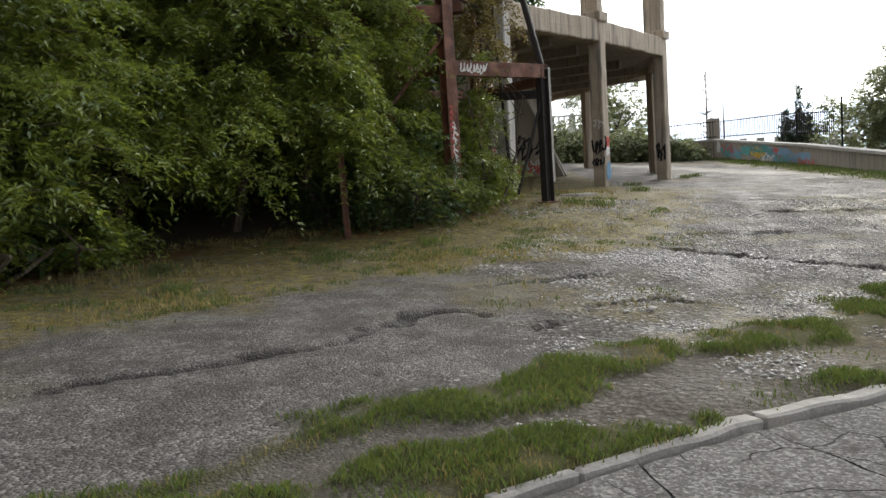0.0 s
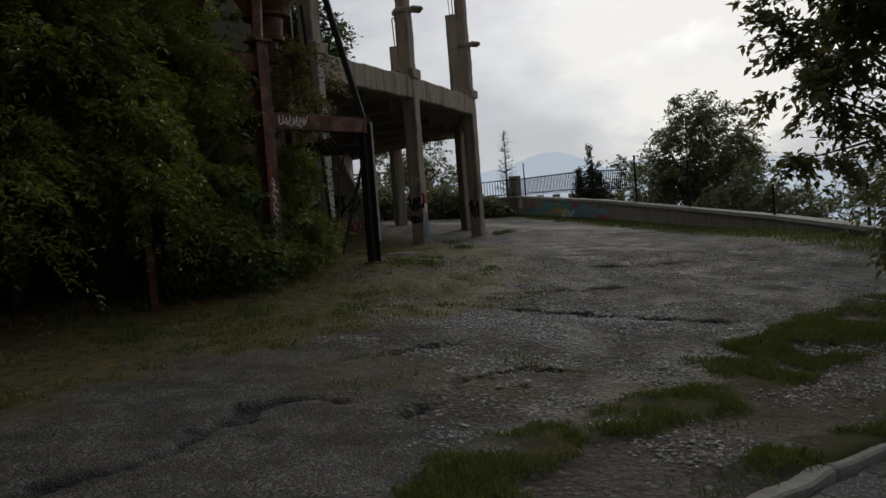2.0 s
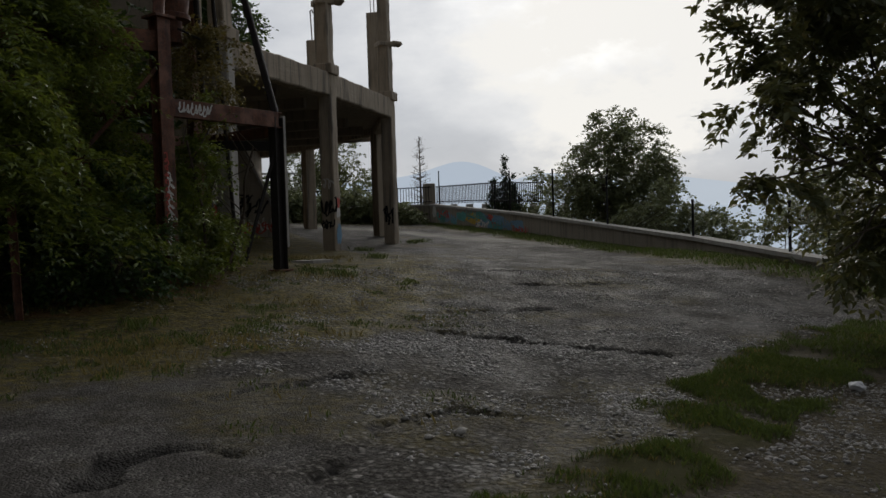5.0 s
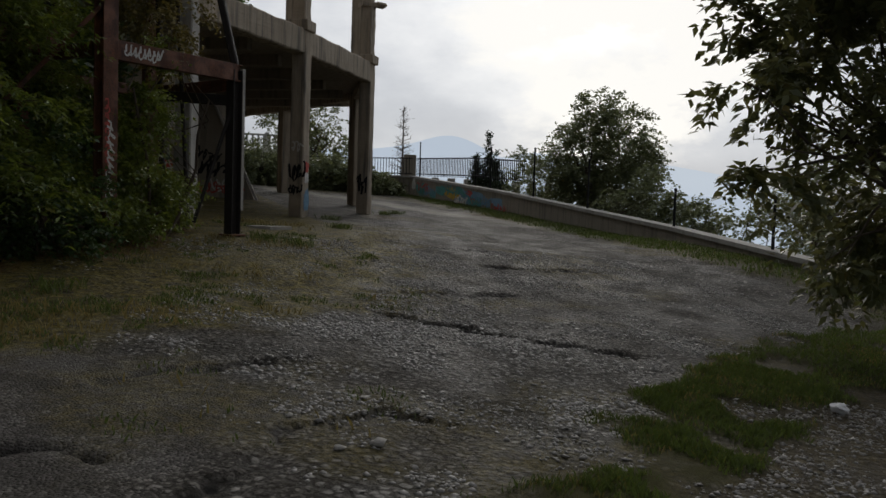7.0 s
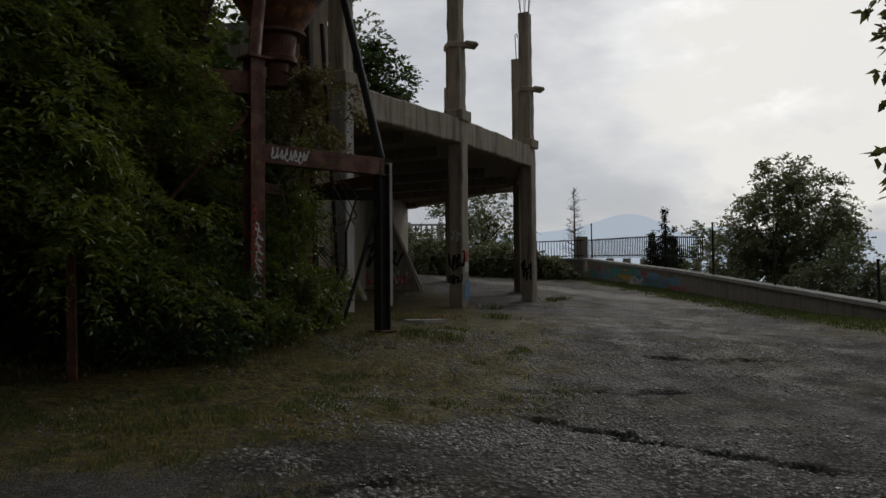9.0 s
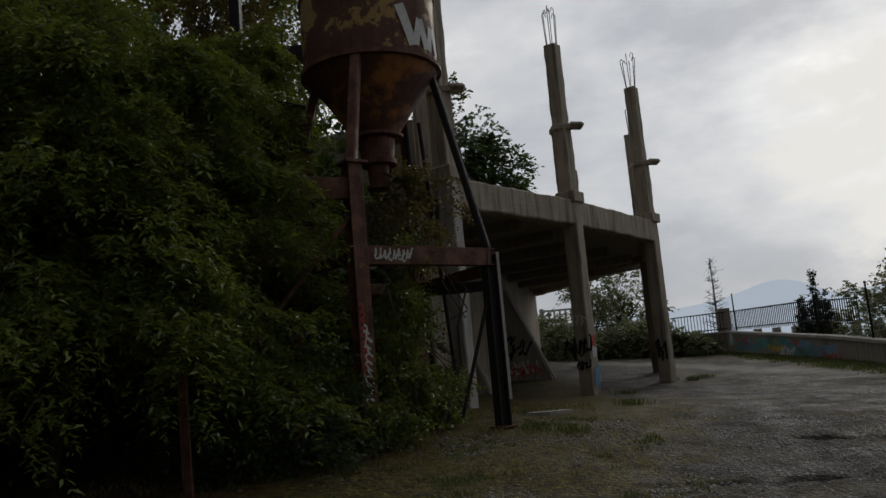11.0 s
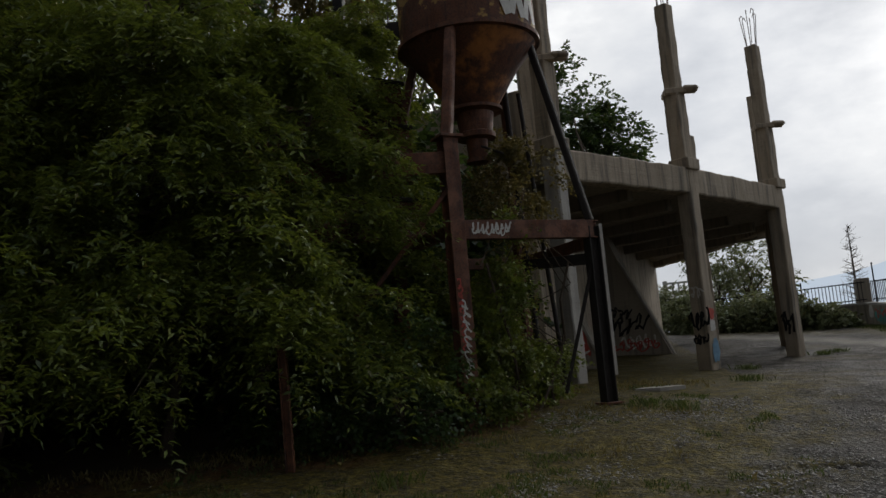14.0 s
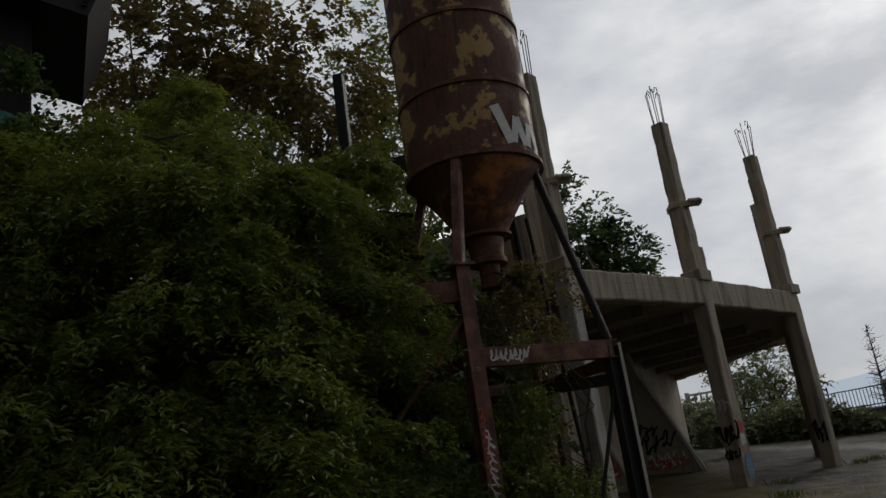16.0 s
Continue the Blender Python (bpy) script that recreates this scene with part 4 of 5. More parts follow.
def fence_run(line, label, posts, name="iron_railing", gap=0.16, height=0.95):
    f = thing(name, label, "railing")
    for (ax, ay, az), (bx, by, bz) in zip(line, line[1:]):
        a, b = Vector((ax, ay, az)), Vector((bx, by, bz))
        for up in (0.12, height - 0.05):
            part("rail", bar(a + Vector((0, 0, up)), b + Vector((0, 0, up)), 0.045, 0.045, 0.004), IRON, f)
        count = int((b - a).length / gap)
        bm = block((0.028, 0.028, height), None, 0.0)
        first = part("bar", bm, IRON, f)
        first.location = a + Vector((0, 0, height / 2))
        for k in range(1, count):
            o = new("bar", first.data)
            o.parent = f
            o.location = a + (b - a) * k / count + Vector((0, 0, height / 2))
    for x, y, z, h, wide in posts:
        part("post", bar((x, y, z), (x, y, z + h), wide, wide), IRON, f)
    return f


fence_run(LEFT_WALL, "black iron railing along the wall top", [(2.5, 47.6, 2.7, 1.1, 0.06), (8.5, 46.0, 2.7, 1.3, 0.06)])
fence_run([(11.1, 44.2, 2.78), (12.2, 38.0, 2.62), (12.8, 33.5, 2.35)], "black iron railing beside the ramp", [(12.2, 38, 2.3, 1.3, 0.05)])
gate_pier = part("gate_pier", block((0.55, 0.55, 2.5), pose(10.9, 44.9, 2.65), 0.03, 0.01, 2), SHED_CONCRETE)
tagged(gate_pier, "dark square masonry pier at the wall corner", "pier")
for x, y, z0, h in ((11.1, 43.6, 2.7, 1.75), (11.65, 34.5, 2.1, 1.7), (11.75, 30.2, 1.8, 1.75), (11.8, 26.0, 1.4, 1.6), (11.9, 21.3, 1.1, 0.98), (11.5, 17.0, 0.8, 1.1)):
    bm = rod((x, y, z0), (x, y, z0 + h), 0.035, 0.03, 8)
    bmesh.ops.create_uvsphere(bm, u_segments=8, v_segments=5, radius=0.045, matrix=Matrix.Translation((x, y, z0 + h)))
    o = part("fence_post", bm, IRON)
    tagged(o, "thin dark metal post on the ramp wall", "post", "posts on the ramp wall")

# a far white house with a balustraded balcony, glimpsed under the slab
house = thing("white_terrace", "small white terrace with a balustrade beyond the yard", "terrace", (4.4, 64, 1.9))
part("wall", block((3.4, 4, 2.9), pose(0, 2, 1.25), 0.03), WHITE_WALL, house)
part("floor_slab", block((3.8, 4.6, 0.3), pose(0, 1.9, 2.8), 0.03), WHITE_WALL, house)
for k in range(9):
    part("baluster", block((0.14, 0.14, 0.95), pose(-1.6 + 0.4 * k, -0.2, 3.4), 0.02), WHITE_WALL, house)
part("handrail", block((3.6, 0.22, 0.14), pose(0, -0.2, 3.94), 0.02), WHITE_WALL, house)
for x in (-1.7, 0.6, 1.7):
    part("pier", block((0.32, 0.32, 1.25), pose(x, -0.2, 3.5), 0.03), WHITE_WALL, house)

# pale balustrade beyond the iron railing
for k in range(12):
    o = part("balustrade_pier", block((0.4, 0.4, 0.75), pose(14.5 + 0.95 * k, 52.5 - 0.35 * k, 2.6 - 0.02 * k), 0.03), COPING)
    tagged(o, "pale stone balustrade pier beyond the railing", "balustrade", "balustrade piers")
    o2 = part("pier_base", block((0.42, 0.42, 3.2), pose(14.5 + 0.95 * k, 52.5 - 0.35 * k, 0.7), 0.02), COPING, o)

# a slack cable high over the thicket
tagged(part("overhead_cable", rod((-8.7, 21.5, 13.2), (3.0, 26.4, 23.0), 0.014, 0.014, 6), IRON), "thin black cable overhead", "cable")


# ---- plants ----
def leaf_cloud(centres, ways, spread, count, length, width, rng, droop=0.5):
    """Sprays of leaves: for each spray a drooping twig with leaves set along both sides. Returns vertices and quads."""
    m = len(centres)
    s = (np.arange(count) + 0.5) / count
    way = ways / np.linalg.norm(ways, axis=1, keepdims=True)
    side = np.cross(way, np.array([0, 0, 1.0]))
    side /= np.linalg.norm(side, axis=1, keepdims=True) + 1e-6
    twig = spread[:, None, None] * (way[:, None] * s[None, :, None])
    twig[:, :, 2] -= droop * spread[:, None] * s[None] ** 2
    flip = np.where(np.arange(count) % 2, 1.0, -1.0)[None, :, None]
    at = centres[:, None] + twig + rng.normal(0, 0.02, (m, count, 3))
    out = side[:, None] * flip * 0.8 + way[:, None] * 0.6 + rng.normal(0, 0.38, (m, count, 3))
    out[:, :, 2] -= 0.35
    out /= np.linalg.norm(out, axis=2, keepdims=True)
    nrm = np.array([0, 0, 1.0]) + rng.normal(0, 0.55, (m, count, 3))
    wide = np.cross(out, nrm)
    wide /= np.linalg.norm(wide, axis=2, keepdims=True) + 1e-6
    size = rng.uniform(0.65, 1.25, (m, count, 1))
    a = at
    tip = at + out * length * size
    mid = at + out * length * size * 0.45
    mid[:, :, 2] += 0.1 * length
    b, c = mid + wide * width * size, mid - wide * width * size
    verts = np.stack([a, b, tip, c], 2).reshape(-1, 3)
    faces = np.arange(len(verts)).reshape(-1, 4)
    return verts, faces


def crown_points(rng, lobes, count, hollow=0.55, clump=17):
    """Points and outward ways in and on lumpy lobes (x, y, z, rx, ry, rz)."""
    sizes = np.array([l[3] * l[4] + l[3] * l[5] for l in lobes])
    pick = rng.choice(len(lobes), count, p=sizes / sizes.sum())
    clumps = max(8, count // clump)
    base = rng.normal(0, 1, (clumps, 3))
    base /= np.linalg.norm(base, axis=1, keepdims=True)
    which = rng.integers(0, clumps, count)
    way = base[which] + rng.normal(0, 1, (count, 3)) * (0.17, 0.17, 0.075)
    way /= np.linalg.norm(way, axis=1, keepdims=True)
    pick = pick[which]
    lob = np.array(lobes)[pick]
    r = hollow + (1 - hollow) * rng.random(clumps)[which] ** 0.5 + rng.normal(0, 0.05, count)
    bump = 1 + 0.16 * np.sin(way[:, 0] * 7 + pick) * np.cos(way[:, 2] * 6 + pick * 2) + 0.12 * np.sin(way[:, 1] * 13 + pick * 3) + rng.normal(0, 0.05, count)
    at = lob[:, :3] + way * lob[:, 3:] * (r * bump)[:, None]
    return at, way * lob[:, 3:] / lob[:, 3:].max(1, keepdims=True)


def limb_mesh(bm, a, b, r0, r1, rng, bends=4):
    a, b = Vector(a), Vector(b)
    last, lr = a, r0
    for k in range(1, bends + 1):
        s = k / bends
        p = a.lerp(b, s) + Vector((rng.normal(0, 1), rng.normal(0, 1), 0)) * (b - a).length * 0.035 * (k < bends)
        r = r0 + (r1 - r0) * s
        rod(last, p, lr, r, 7, bm)
        last, lr = p, r


def tree(name, label, x, y, lobes, sprays, leaf, mat, seed, trunk=0.12, bark=BARK, stems=1, count=13, spread=(0.3, 0.6), hollow=0.5, droop=0.5, group="", category="tree", clump=17, limbs=9):
    """A trunk with limbs into a crown of leaf sprays; lobes are relative to the foot."""
    rng = np.random.default_rng(seed)
    z = float(lie(x, y))
    t = thing(name, label, category, (x, y, z), group)
    at, way = crown_points(rng, lobes, sprays, hollow, clump)
    keep = at[:, 2] + z > lie(at[:, 0] + x, at[:, 1] + y) + 0.12
    at, way = at[keep], way[keep]
    verts, faces = leaf_cloud(at, way + rng.normal(0, 0.35, way.shape), rng.uniform(*spread, len(at)), count, leaf[0], leaf[1], rng, droop)
    crown = raw("crown", verts, faces, mat, t, kind="stuff")
    high = max(l[2] for l in lobes)
    for k in range(stems):
        bm = bmesh.new()
        off = Vector((rng.normal(0, 0.25), rng.normal(0, 0.25), 0)) if stems > 1 else Vector((0, 0, 0))
        fork = off * 2.5 + Vector((0.05, 0, high * 0.55))
        limb_mesh(bm, off + Vector((0, 0, -0.15)), fork, trunk, trunk * 0.7, rng)
        for j in range(max(2, limbs // stems)):
            lob = lobes[(j + k) % len(lobes)]
            end = Vector(lob[:3]) + Vector(rng.normal(0, 0.45, 3)) * lob[3] * 0.9
            start = Vector((0, 0, 0)).lerp(fork, rng.uniform(0.55, 1.0)) + off * 0.4
            limb_mesh(bm, start, end, trunk * 0.42, trunk * 0.08, rng, 3)
        part("trunk", bm, bark, t)
    return t


def bough_tree(name, label, x, y, r, h, boughs, twigs, mat, seed, low=0.3, leaf=(0.105, 0.016), group=""):
    """A young tree whose long boughs reach out in drooping layers, each fringed with hanging leaf sprays."""
    rng = np.random.default_rng(seed)
    z = float(lie(x, y))
    t = thing(name, label, "tree", (x, y, z), group)
    at, way = [], []
    bm = bmesh.new()
    top = Vector((rng.normal(0, 0.2), rng.normal(0, 0.2), h * 0.93))
    limb_mesh(bm, (0, 0, -0.15), top, 0.085, 0.02, rng, 6)
    for k in range(boughs):
        lift = low + (0.97 - low) * rng.random() ** 0.85
        a = rng.uniform(0, 2 * math.pi) if k % 3 == 0 else rng.normal(-1.15, 0.85)
        head = np.array([math.cos(a), math.sin(a), 0.0])
        side = np.array([-head[1], head[0], 0.0])
        far = r * (1.25 - 0.85 * lift ** 1.5) * rng.uniform(0.55, 1.15)
        foot = np.array(top) * lift / 0.93
        rise, sag = rng.uniform(0.1, 0.5), rng.uniform(0.25, 0.65)
        s = rng.uniform(0.22, 1.0, twigs) ** 0.75
        out = rng.uniform(-1, 1, twigs) * 0.36 * far * (1.15 - s)
        spot = foot + head * (far * s)[:, None] + side * out[:, None]
        spot[:, 2] += far * (rise * s - sag * s * s) - 0.25 * np.abs(out) + rng.normal(0, 0.05, twigs)
        at.append(spot)
        way.append(head * 0.75 + side * np.sign(out)[:, None] * 0.55 + rng.normal(0, 0.22, (twigs, 3)))
        tip = foot + head * far * 0.9 + np.array([0, 0, far * (rise * 0.9 - sag * 0.81)])
        limb_mesh(bm, foot, tip, 0.024, 0.006, rng, 2)
    at, way = np.concatenate(at), np.concatenate(way)
    keep = at[:, 2] + z > lie(at[:, 0] + x, at[:, 1] + y) + 0.15
    at, way = at[keep], way[keep]
    verts, faces = leaf_cloud(at, way, rng.uniform(0.28, 0.6, len(at)), 18, leaf[0], leaf[1], rng, 0.75)
    raw("crown", verts, faces, mat, t, kind="stuff")
    part("trunk", bm, BARK, t)


SHRUBS = "thicket beside the silo"
# the tall thicket along the yard's edge
THICKET = [
    (-6.6, 9.6, 2.0, 4.6, 11), (-6.0, 11.9, 1.9, 5.6, 12), (-4.6, 13.3, 1.9, 5.8, 13), (-3.2, 14.2, 1.6, 5.2, 14),
    (-7.6, 13.6, 2.2, 6.8, 15), (-5.4, 15.6, 2.2, 7.6, 16), (-3.3, 16.6, 1.5, 6.3, 17),
]
for x, y, r, h, seed in THICKET:
    bough_tree("thicket_tree", "leafy green young tree in the dense thicket", x, y, r * 1.2, h * 1.05, 88, 34, LEAF_BUSH, seed, 0.12 if seed == 11 else 0.17, group=SHRUBS)
# the thick of the wood behind it: dark trees added to keep sky out of its gaps
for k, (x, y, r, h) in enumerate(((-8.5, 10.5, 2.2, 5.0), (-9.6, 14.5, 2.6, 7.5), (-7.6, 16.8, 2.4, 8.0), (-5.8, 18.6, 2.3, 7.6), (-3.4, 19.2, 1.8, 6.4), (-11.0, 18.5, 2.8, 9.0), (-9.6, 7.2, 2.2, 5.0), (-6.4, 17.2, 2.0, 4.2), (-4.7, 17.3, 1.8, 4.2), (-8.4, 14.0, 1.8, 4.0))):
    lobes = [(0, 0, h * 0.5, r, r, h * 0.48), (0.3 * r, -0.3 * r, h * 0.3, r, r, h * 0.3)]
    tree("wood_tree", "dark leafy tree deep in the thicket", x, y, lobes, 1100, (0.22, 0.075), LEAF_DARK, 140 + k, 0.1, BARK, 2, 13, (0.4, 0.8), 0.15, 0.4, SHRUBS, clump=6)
# low growth at its foot
for k, (x, y, r, h) in enumerate(((-6.3, 8.3, 1.0, 1.5), (-5.9, 10.3, 0.8, 1.2), (-1.9, 14.1, 0.9, 1.7), (-2.9, 13.7, 0.8, 1.4), (-1.2, 15.2, 0.7, 1.9), (-0.55, 16.2, 0.5, 1.2), (-0.5, 17.2, 0.5, 1.2))):
    lobes = [(0, 0, h * 0.42, r, r, h * 0.5), (0.3 * r, -0.2 * r, h * 0.3, r * 0.8, r * 0.7, h * 0.35)]
    tree("low_shrub", "low dense green shrub at the thicket's foot", x, y, lobes, 480, (0.07, 0.022), LEAF_DARK if k in (2, 3) else LEAF_BUSH, 40 + k, 0.03, BARK, 3, 13, (0.2, 0.45), 0.3, 0.3, SHRUBS, "shrub")
# climbing vine between the stand's posts
tree("climbing_vine", "thin climber with yellowing leaves on the silo stand", -0.35, 16.2, [(0.05, 0.1, 3.2, 0.5, 0.5, 0.65), (-0.1, 0.4, 3.7, 0.6, 0.5, 0.7), (-0.35, 0.1, 1.6, 0.3, 0.4, 1.2)], 700, (0.07, 0.022), LEAF_AUTUMN, 61, 0.025, BARK, 2, 11, (0.2, 0.5), 0.2, 0.7, "", "climber")
tree("climbing_vine", "green climber up the front post", -0.6, 15.4, [(0, 0, 1.0, 0.45, 0.4, 1.0), (0.1, 0.2, 1.9, 0.35, 0.3, 0.9)], 460, (0.065, 0.022), LEAF_BUSH, 62, 0.025, BARK, 2, 12, (0.2, 0.45), 0.2, 0.5, "", "climber")
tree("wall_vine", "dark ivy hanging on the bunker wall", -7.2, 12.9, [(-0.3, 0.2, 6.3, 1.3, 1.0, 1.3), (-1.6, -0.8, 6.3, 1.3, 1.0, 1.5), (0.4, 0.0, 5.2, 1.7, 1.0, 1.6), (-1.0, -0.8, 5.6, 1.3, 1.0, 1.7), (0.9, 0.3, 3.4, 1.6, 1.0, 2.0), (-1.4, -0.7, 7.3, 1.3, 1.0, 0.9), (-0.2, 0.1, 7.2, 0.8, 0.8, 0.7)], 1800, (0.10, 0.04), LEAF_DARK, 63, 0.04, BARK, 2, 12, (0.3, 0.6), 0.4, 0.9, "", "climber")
# tall trees behind
tree("tall_tree", "tall tree with browning leaves behind the thicket", -9.2, 21.5, [(0, 0, 12.5, 2.6, 2.6, 2.6), (1.8, 0.5, 10.6, 2.2, 2.2, 2.2), (-1.6, 0, 10, 2.2, 2.2, 2.4), (3.6, 0.4, 10.8, 1.5, 1.5, 2.2)], 2300, (0.18, 0.055), LEAF_AUTUMN, 71, 0.22, BARK, 1, 13, (0.5, 0.95), 0.3, clump=9)
tree("tall_tree", "slender green birch-like tree behind the silo", -4.6, 25.0, [(0, 0, 11.8, 1.6, 1.6, 2.8), (0.8, 0, 9.5, 1.7, 1.7, 2.4), (-1, 0.3, 8.4, 1.6, 1.6, 2.4)], 1200, (0.15, 0.04), LEAF_BUSH, 72, 0.14, PALE_BARK, 1, 13, (0.5, 0.9), 0.3, clump=9)
tree("tall_tree", "broad green tree rising behind the concrete frame", 0.0, 37.0, [(-1.5, 5.5, 10.0, 2.5, 2.4, 3.4), (0.2, 5.5, 8.2, 2.2, 2.2, 2.6)], 1900, (0.22, 0.065), LEAF_DARK, 73, 0.22, BARK, 1, 13, (0.5, 1.0), 0.3, clump=9)
# the ash whose branches hang over the yard
ash = tree("ash_tree", "ash tree with leaflets hanging over the yard", 7.3, 9.55,
     [(-2.7, -0.85, 2.72, 0.36, 0.45, 0.3), (-2.3, -0.85, 3.2, 0.48, 0.6, 0.42), (-2.1, -0.85, 2.8, 0.55, 0.6, 0.5), (-2.65, -0.85, 1.98, 0.3, 0.3, 0.14), (-1.2, -0.7, 1.95, 0.55, 0.7, 0.7), (-1.65, -0.8, 1.25, 0.35, 0.4, 0.2), (-1.8, -0.75, 3.9, 0.9, 0.8, 0.6), (-0.6, -0.5, 3.3, 1.1, 1.2, 0.9), (-0.5, -0.4, 1.9, 1.0, 1.1, 0.9), (-0.8, -0.6, 4.6, 1.3, 1.2, 0.8), (0.4, 0, 3.8, 1.6, 1.8, 1.4), (0.4, 0, 1.6, 1.3, 1.2, 1.0)],
     1900, (0.12, 0.028), LEAF_ASH, 81, 0.065, BARK, 1, 15, (0.25, 0.45), 0.25, 0.35, limbs=30, clump=8)
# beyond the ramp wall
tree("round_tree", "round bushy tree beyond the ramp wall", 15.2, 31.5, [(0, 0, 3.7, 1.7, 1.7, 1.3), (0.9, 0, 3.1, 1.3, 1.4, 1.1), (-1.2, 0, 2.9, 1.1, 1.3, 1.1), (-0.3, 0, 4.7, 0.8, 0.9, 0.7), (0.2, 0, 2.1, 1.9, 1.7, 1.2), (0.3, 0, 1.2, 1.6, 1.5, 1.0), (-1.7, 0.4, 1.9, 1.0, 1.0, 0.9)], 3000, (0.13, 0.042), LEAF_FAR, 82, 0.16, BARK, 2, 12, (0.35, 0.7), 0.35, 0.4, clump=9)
for k, (x, y, r, h) in enumerate(((13.6, 34.0, 1.6, 3.0), (14.6, 28.0, 1.2, 2.4), (16.5, 24.0, 1.7, 2.6), (14.8, 18.5, 1.6, 3.1), (17.0, 20.5, 2.2, 4.2), (13.6, 14.0, 1.8, 3.0), (15.5, 26.2, 1.0, 1.9))):
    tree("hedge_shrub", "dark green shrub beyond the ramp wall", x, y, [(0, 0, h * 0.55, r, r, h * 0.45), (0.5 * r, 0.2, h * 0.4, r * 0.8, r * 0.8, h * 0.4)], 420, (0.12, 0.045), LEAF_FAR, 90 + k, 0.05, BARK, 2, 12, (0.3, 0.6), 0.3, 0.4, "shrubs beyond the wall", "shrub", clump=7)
for k, (x, y, r, h) in enumerate(((6.6, 51.0, 1.9, 6.6), (5.4, 54.0, 1.8, 6.0), (2.6, 52.5, 1.5, 2.6), (1.0, 54.0, 1.6, 2.6), (-0.6, 50.0, 1.8, 3.6), (3.2, 45.6, 1.0, 1.6), (4.8, 45.4, 1.0, 1.5), (6.4, 45.2, 1.1, 1.7), (7.9, 44.9, 1.0, 1.5), (9.3, 44.3, 0.7, 1.0))):
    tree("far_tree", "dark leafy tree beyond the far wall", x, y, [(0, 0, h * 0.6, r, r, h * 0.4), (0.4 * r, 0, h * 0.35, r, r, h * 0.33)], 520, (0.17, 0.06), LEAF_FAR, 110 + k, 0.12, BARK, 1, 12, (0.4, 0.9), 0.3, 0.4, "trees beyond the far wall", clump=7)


def conifer(name, label, x, y, h, r, tiers, dense, seed, mat=NEEDLE, bare=0.0):
    rng = np.random.default_rng(seed)
    z = float(lie(x, y))
    t = thing(name, label, "conifer", (x, y, z))
    bm = rod((0, 0, -0.2), (0, 0, h), 0.12, 0.02, 7)
    at, way = [], []
    for k in range(tiers):
        s = (k + 0.5) / tiers
        for j in range(7):
            a = rng.uniform(0, 6.28)
            far = r * (1 - s) * rng.uniform(0.7, 1.1) + 0.12
            start = Vector((0, 0, h * (0.12 + 0.86 * s) + rng.uniform(-0.5, 0.5) * h / tiers))
            end = start + Vector((far * math.cos(a), far * math.sin(a), far * (0.35 if bare else -0.15)))
            rod(start, end, 0.022, 0.006, 5, bm)
            for i in range(4 if bare else 0):
                p = start.lerp(end, rng.uniform(0.3, 0.95))
                rod(p, p + Vector(rng.normal(0, 0.16, 3)) + Vector((0, 0, 0.1)), 0.009, 0.004, 4, bm)
            for i in range(dense):
                p = start.lerp(end, rng.uniform(0.25, 1.0))
                at.append(p), way.append((math.cos(a), math.sin(a), 0.2))
    part("trunk", bm, PALE_BARK if bare else BARK, t)
    if dense:
        v, f = leaf_cloud(np.array(at), np.array(way) + rng.normal(0, 0.3, (len(at), 3)), rng.uniform(0.25, 0.5, len(at)), 9, 0.16, 0.025, rng, 0.2)
        raw("crown", v, f, mat, t, kind="stuff")


conifer("bare_larch", "bare pale larch behind the railing", 12.6, 53.5, 6.6, 1.3, 13, 0, 131, bare=1.0)
for k, (x, y, h) in enumerate(((16.2, 47.5, 4.6), (16.85, 48.0, 3.9), (15.5, 47.6, 3.5), (17.4, 48.2, 3.0))):
    tree("cypress", "small dark pointed conifer behind the wall", x, y, [(0, 0, h * 0.3, 0.5, 0.5, h * 0.3), (0, 0, h * 0.6, 0.3, 0.3, h * 0.25), (0, 0, h * 0.82, 0.13, 0.13, h * 0.2)], 600, (0.12, 0.035), NEEDLE, 132 + k, 0.08, BARK, 1, 10, (0.12, 0.3), 0.0, 0.1, "conifers behind the wall", "conifer", clump=3)


# ---- grass, weeds, fallen leaves and chippings ----
def blades(name, label, xs, ys, mat, high, seed, wide=0.006):
    rng = np.random.default_rng(seed)
    m = len(xs)
    z = floor_at(xs, ys) - 0.005
    h = rng.uniform(0.4, 1.0, m) * high
    a = rng.uniform(0, 6.283, m)
    lean = rng.uniform(0.1, 0.75, m) * h
    b = rng.uniform(0, 6.283, m)
    w = wide * rng.uniform(0.7, 1.4, m)
    p = np.stack([xs, ys, z], 1)
    s = np.stack([np.cos(a) * w, np.sin(a) * w, np.zeros(m)], 1)
    bend = np.stack([np.cos(b) * lean, np.sin(b) * lean, np.zeros(m)], 1)
    up = np.stack([np.zeros(m), np.zeros(m), h], 1)
    v = np.stack([p - s, p + s, p + s * 0.7 + bend * 0.35 + up * 0.6, p + bend + up], 1).reshape(-1, 3)
    f = np.arange(4 * m).reshape(-1, 4)
    ob = raw(name, v, f, mat)
    tagged(ob, label, "grass", kind="stuff")


def scatter(seed, x0, x1, y0, y1, count, key, floor_value=0.3, power=1.0):
    rng = np.random.default_rng(seed)
    x, y = rng.uniform(x0, x1, count), rng.uniform(y0, y1, count)
    c = cover_of(x, y)
    value = c[key] if isinstance(key, str) else key(x, y, c)
    keep = rng.random(count) < np.clip(value - floor_value, 0, 1) ** power
    return x[keep], y[keep]


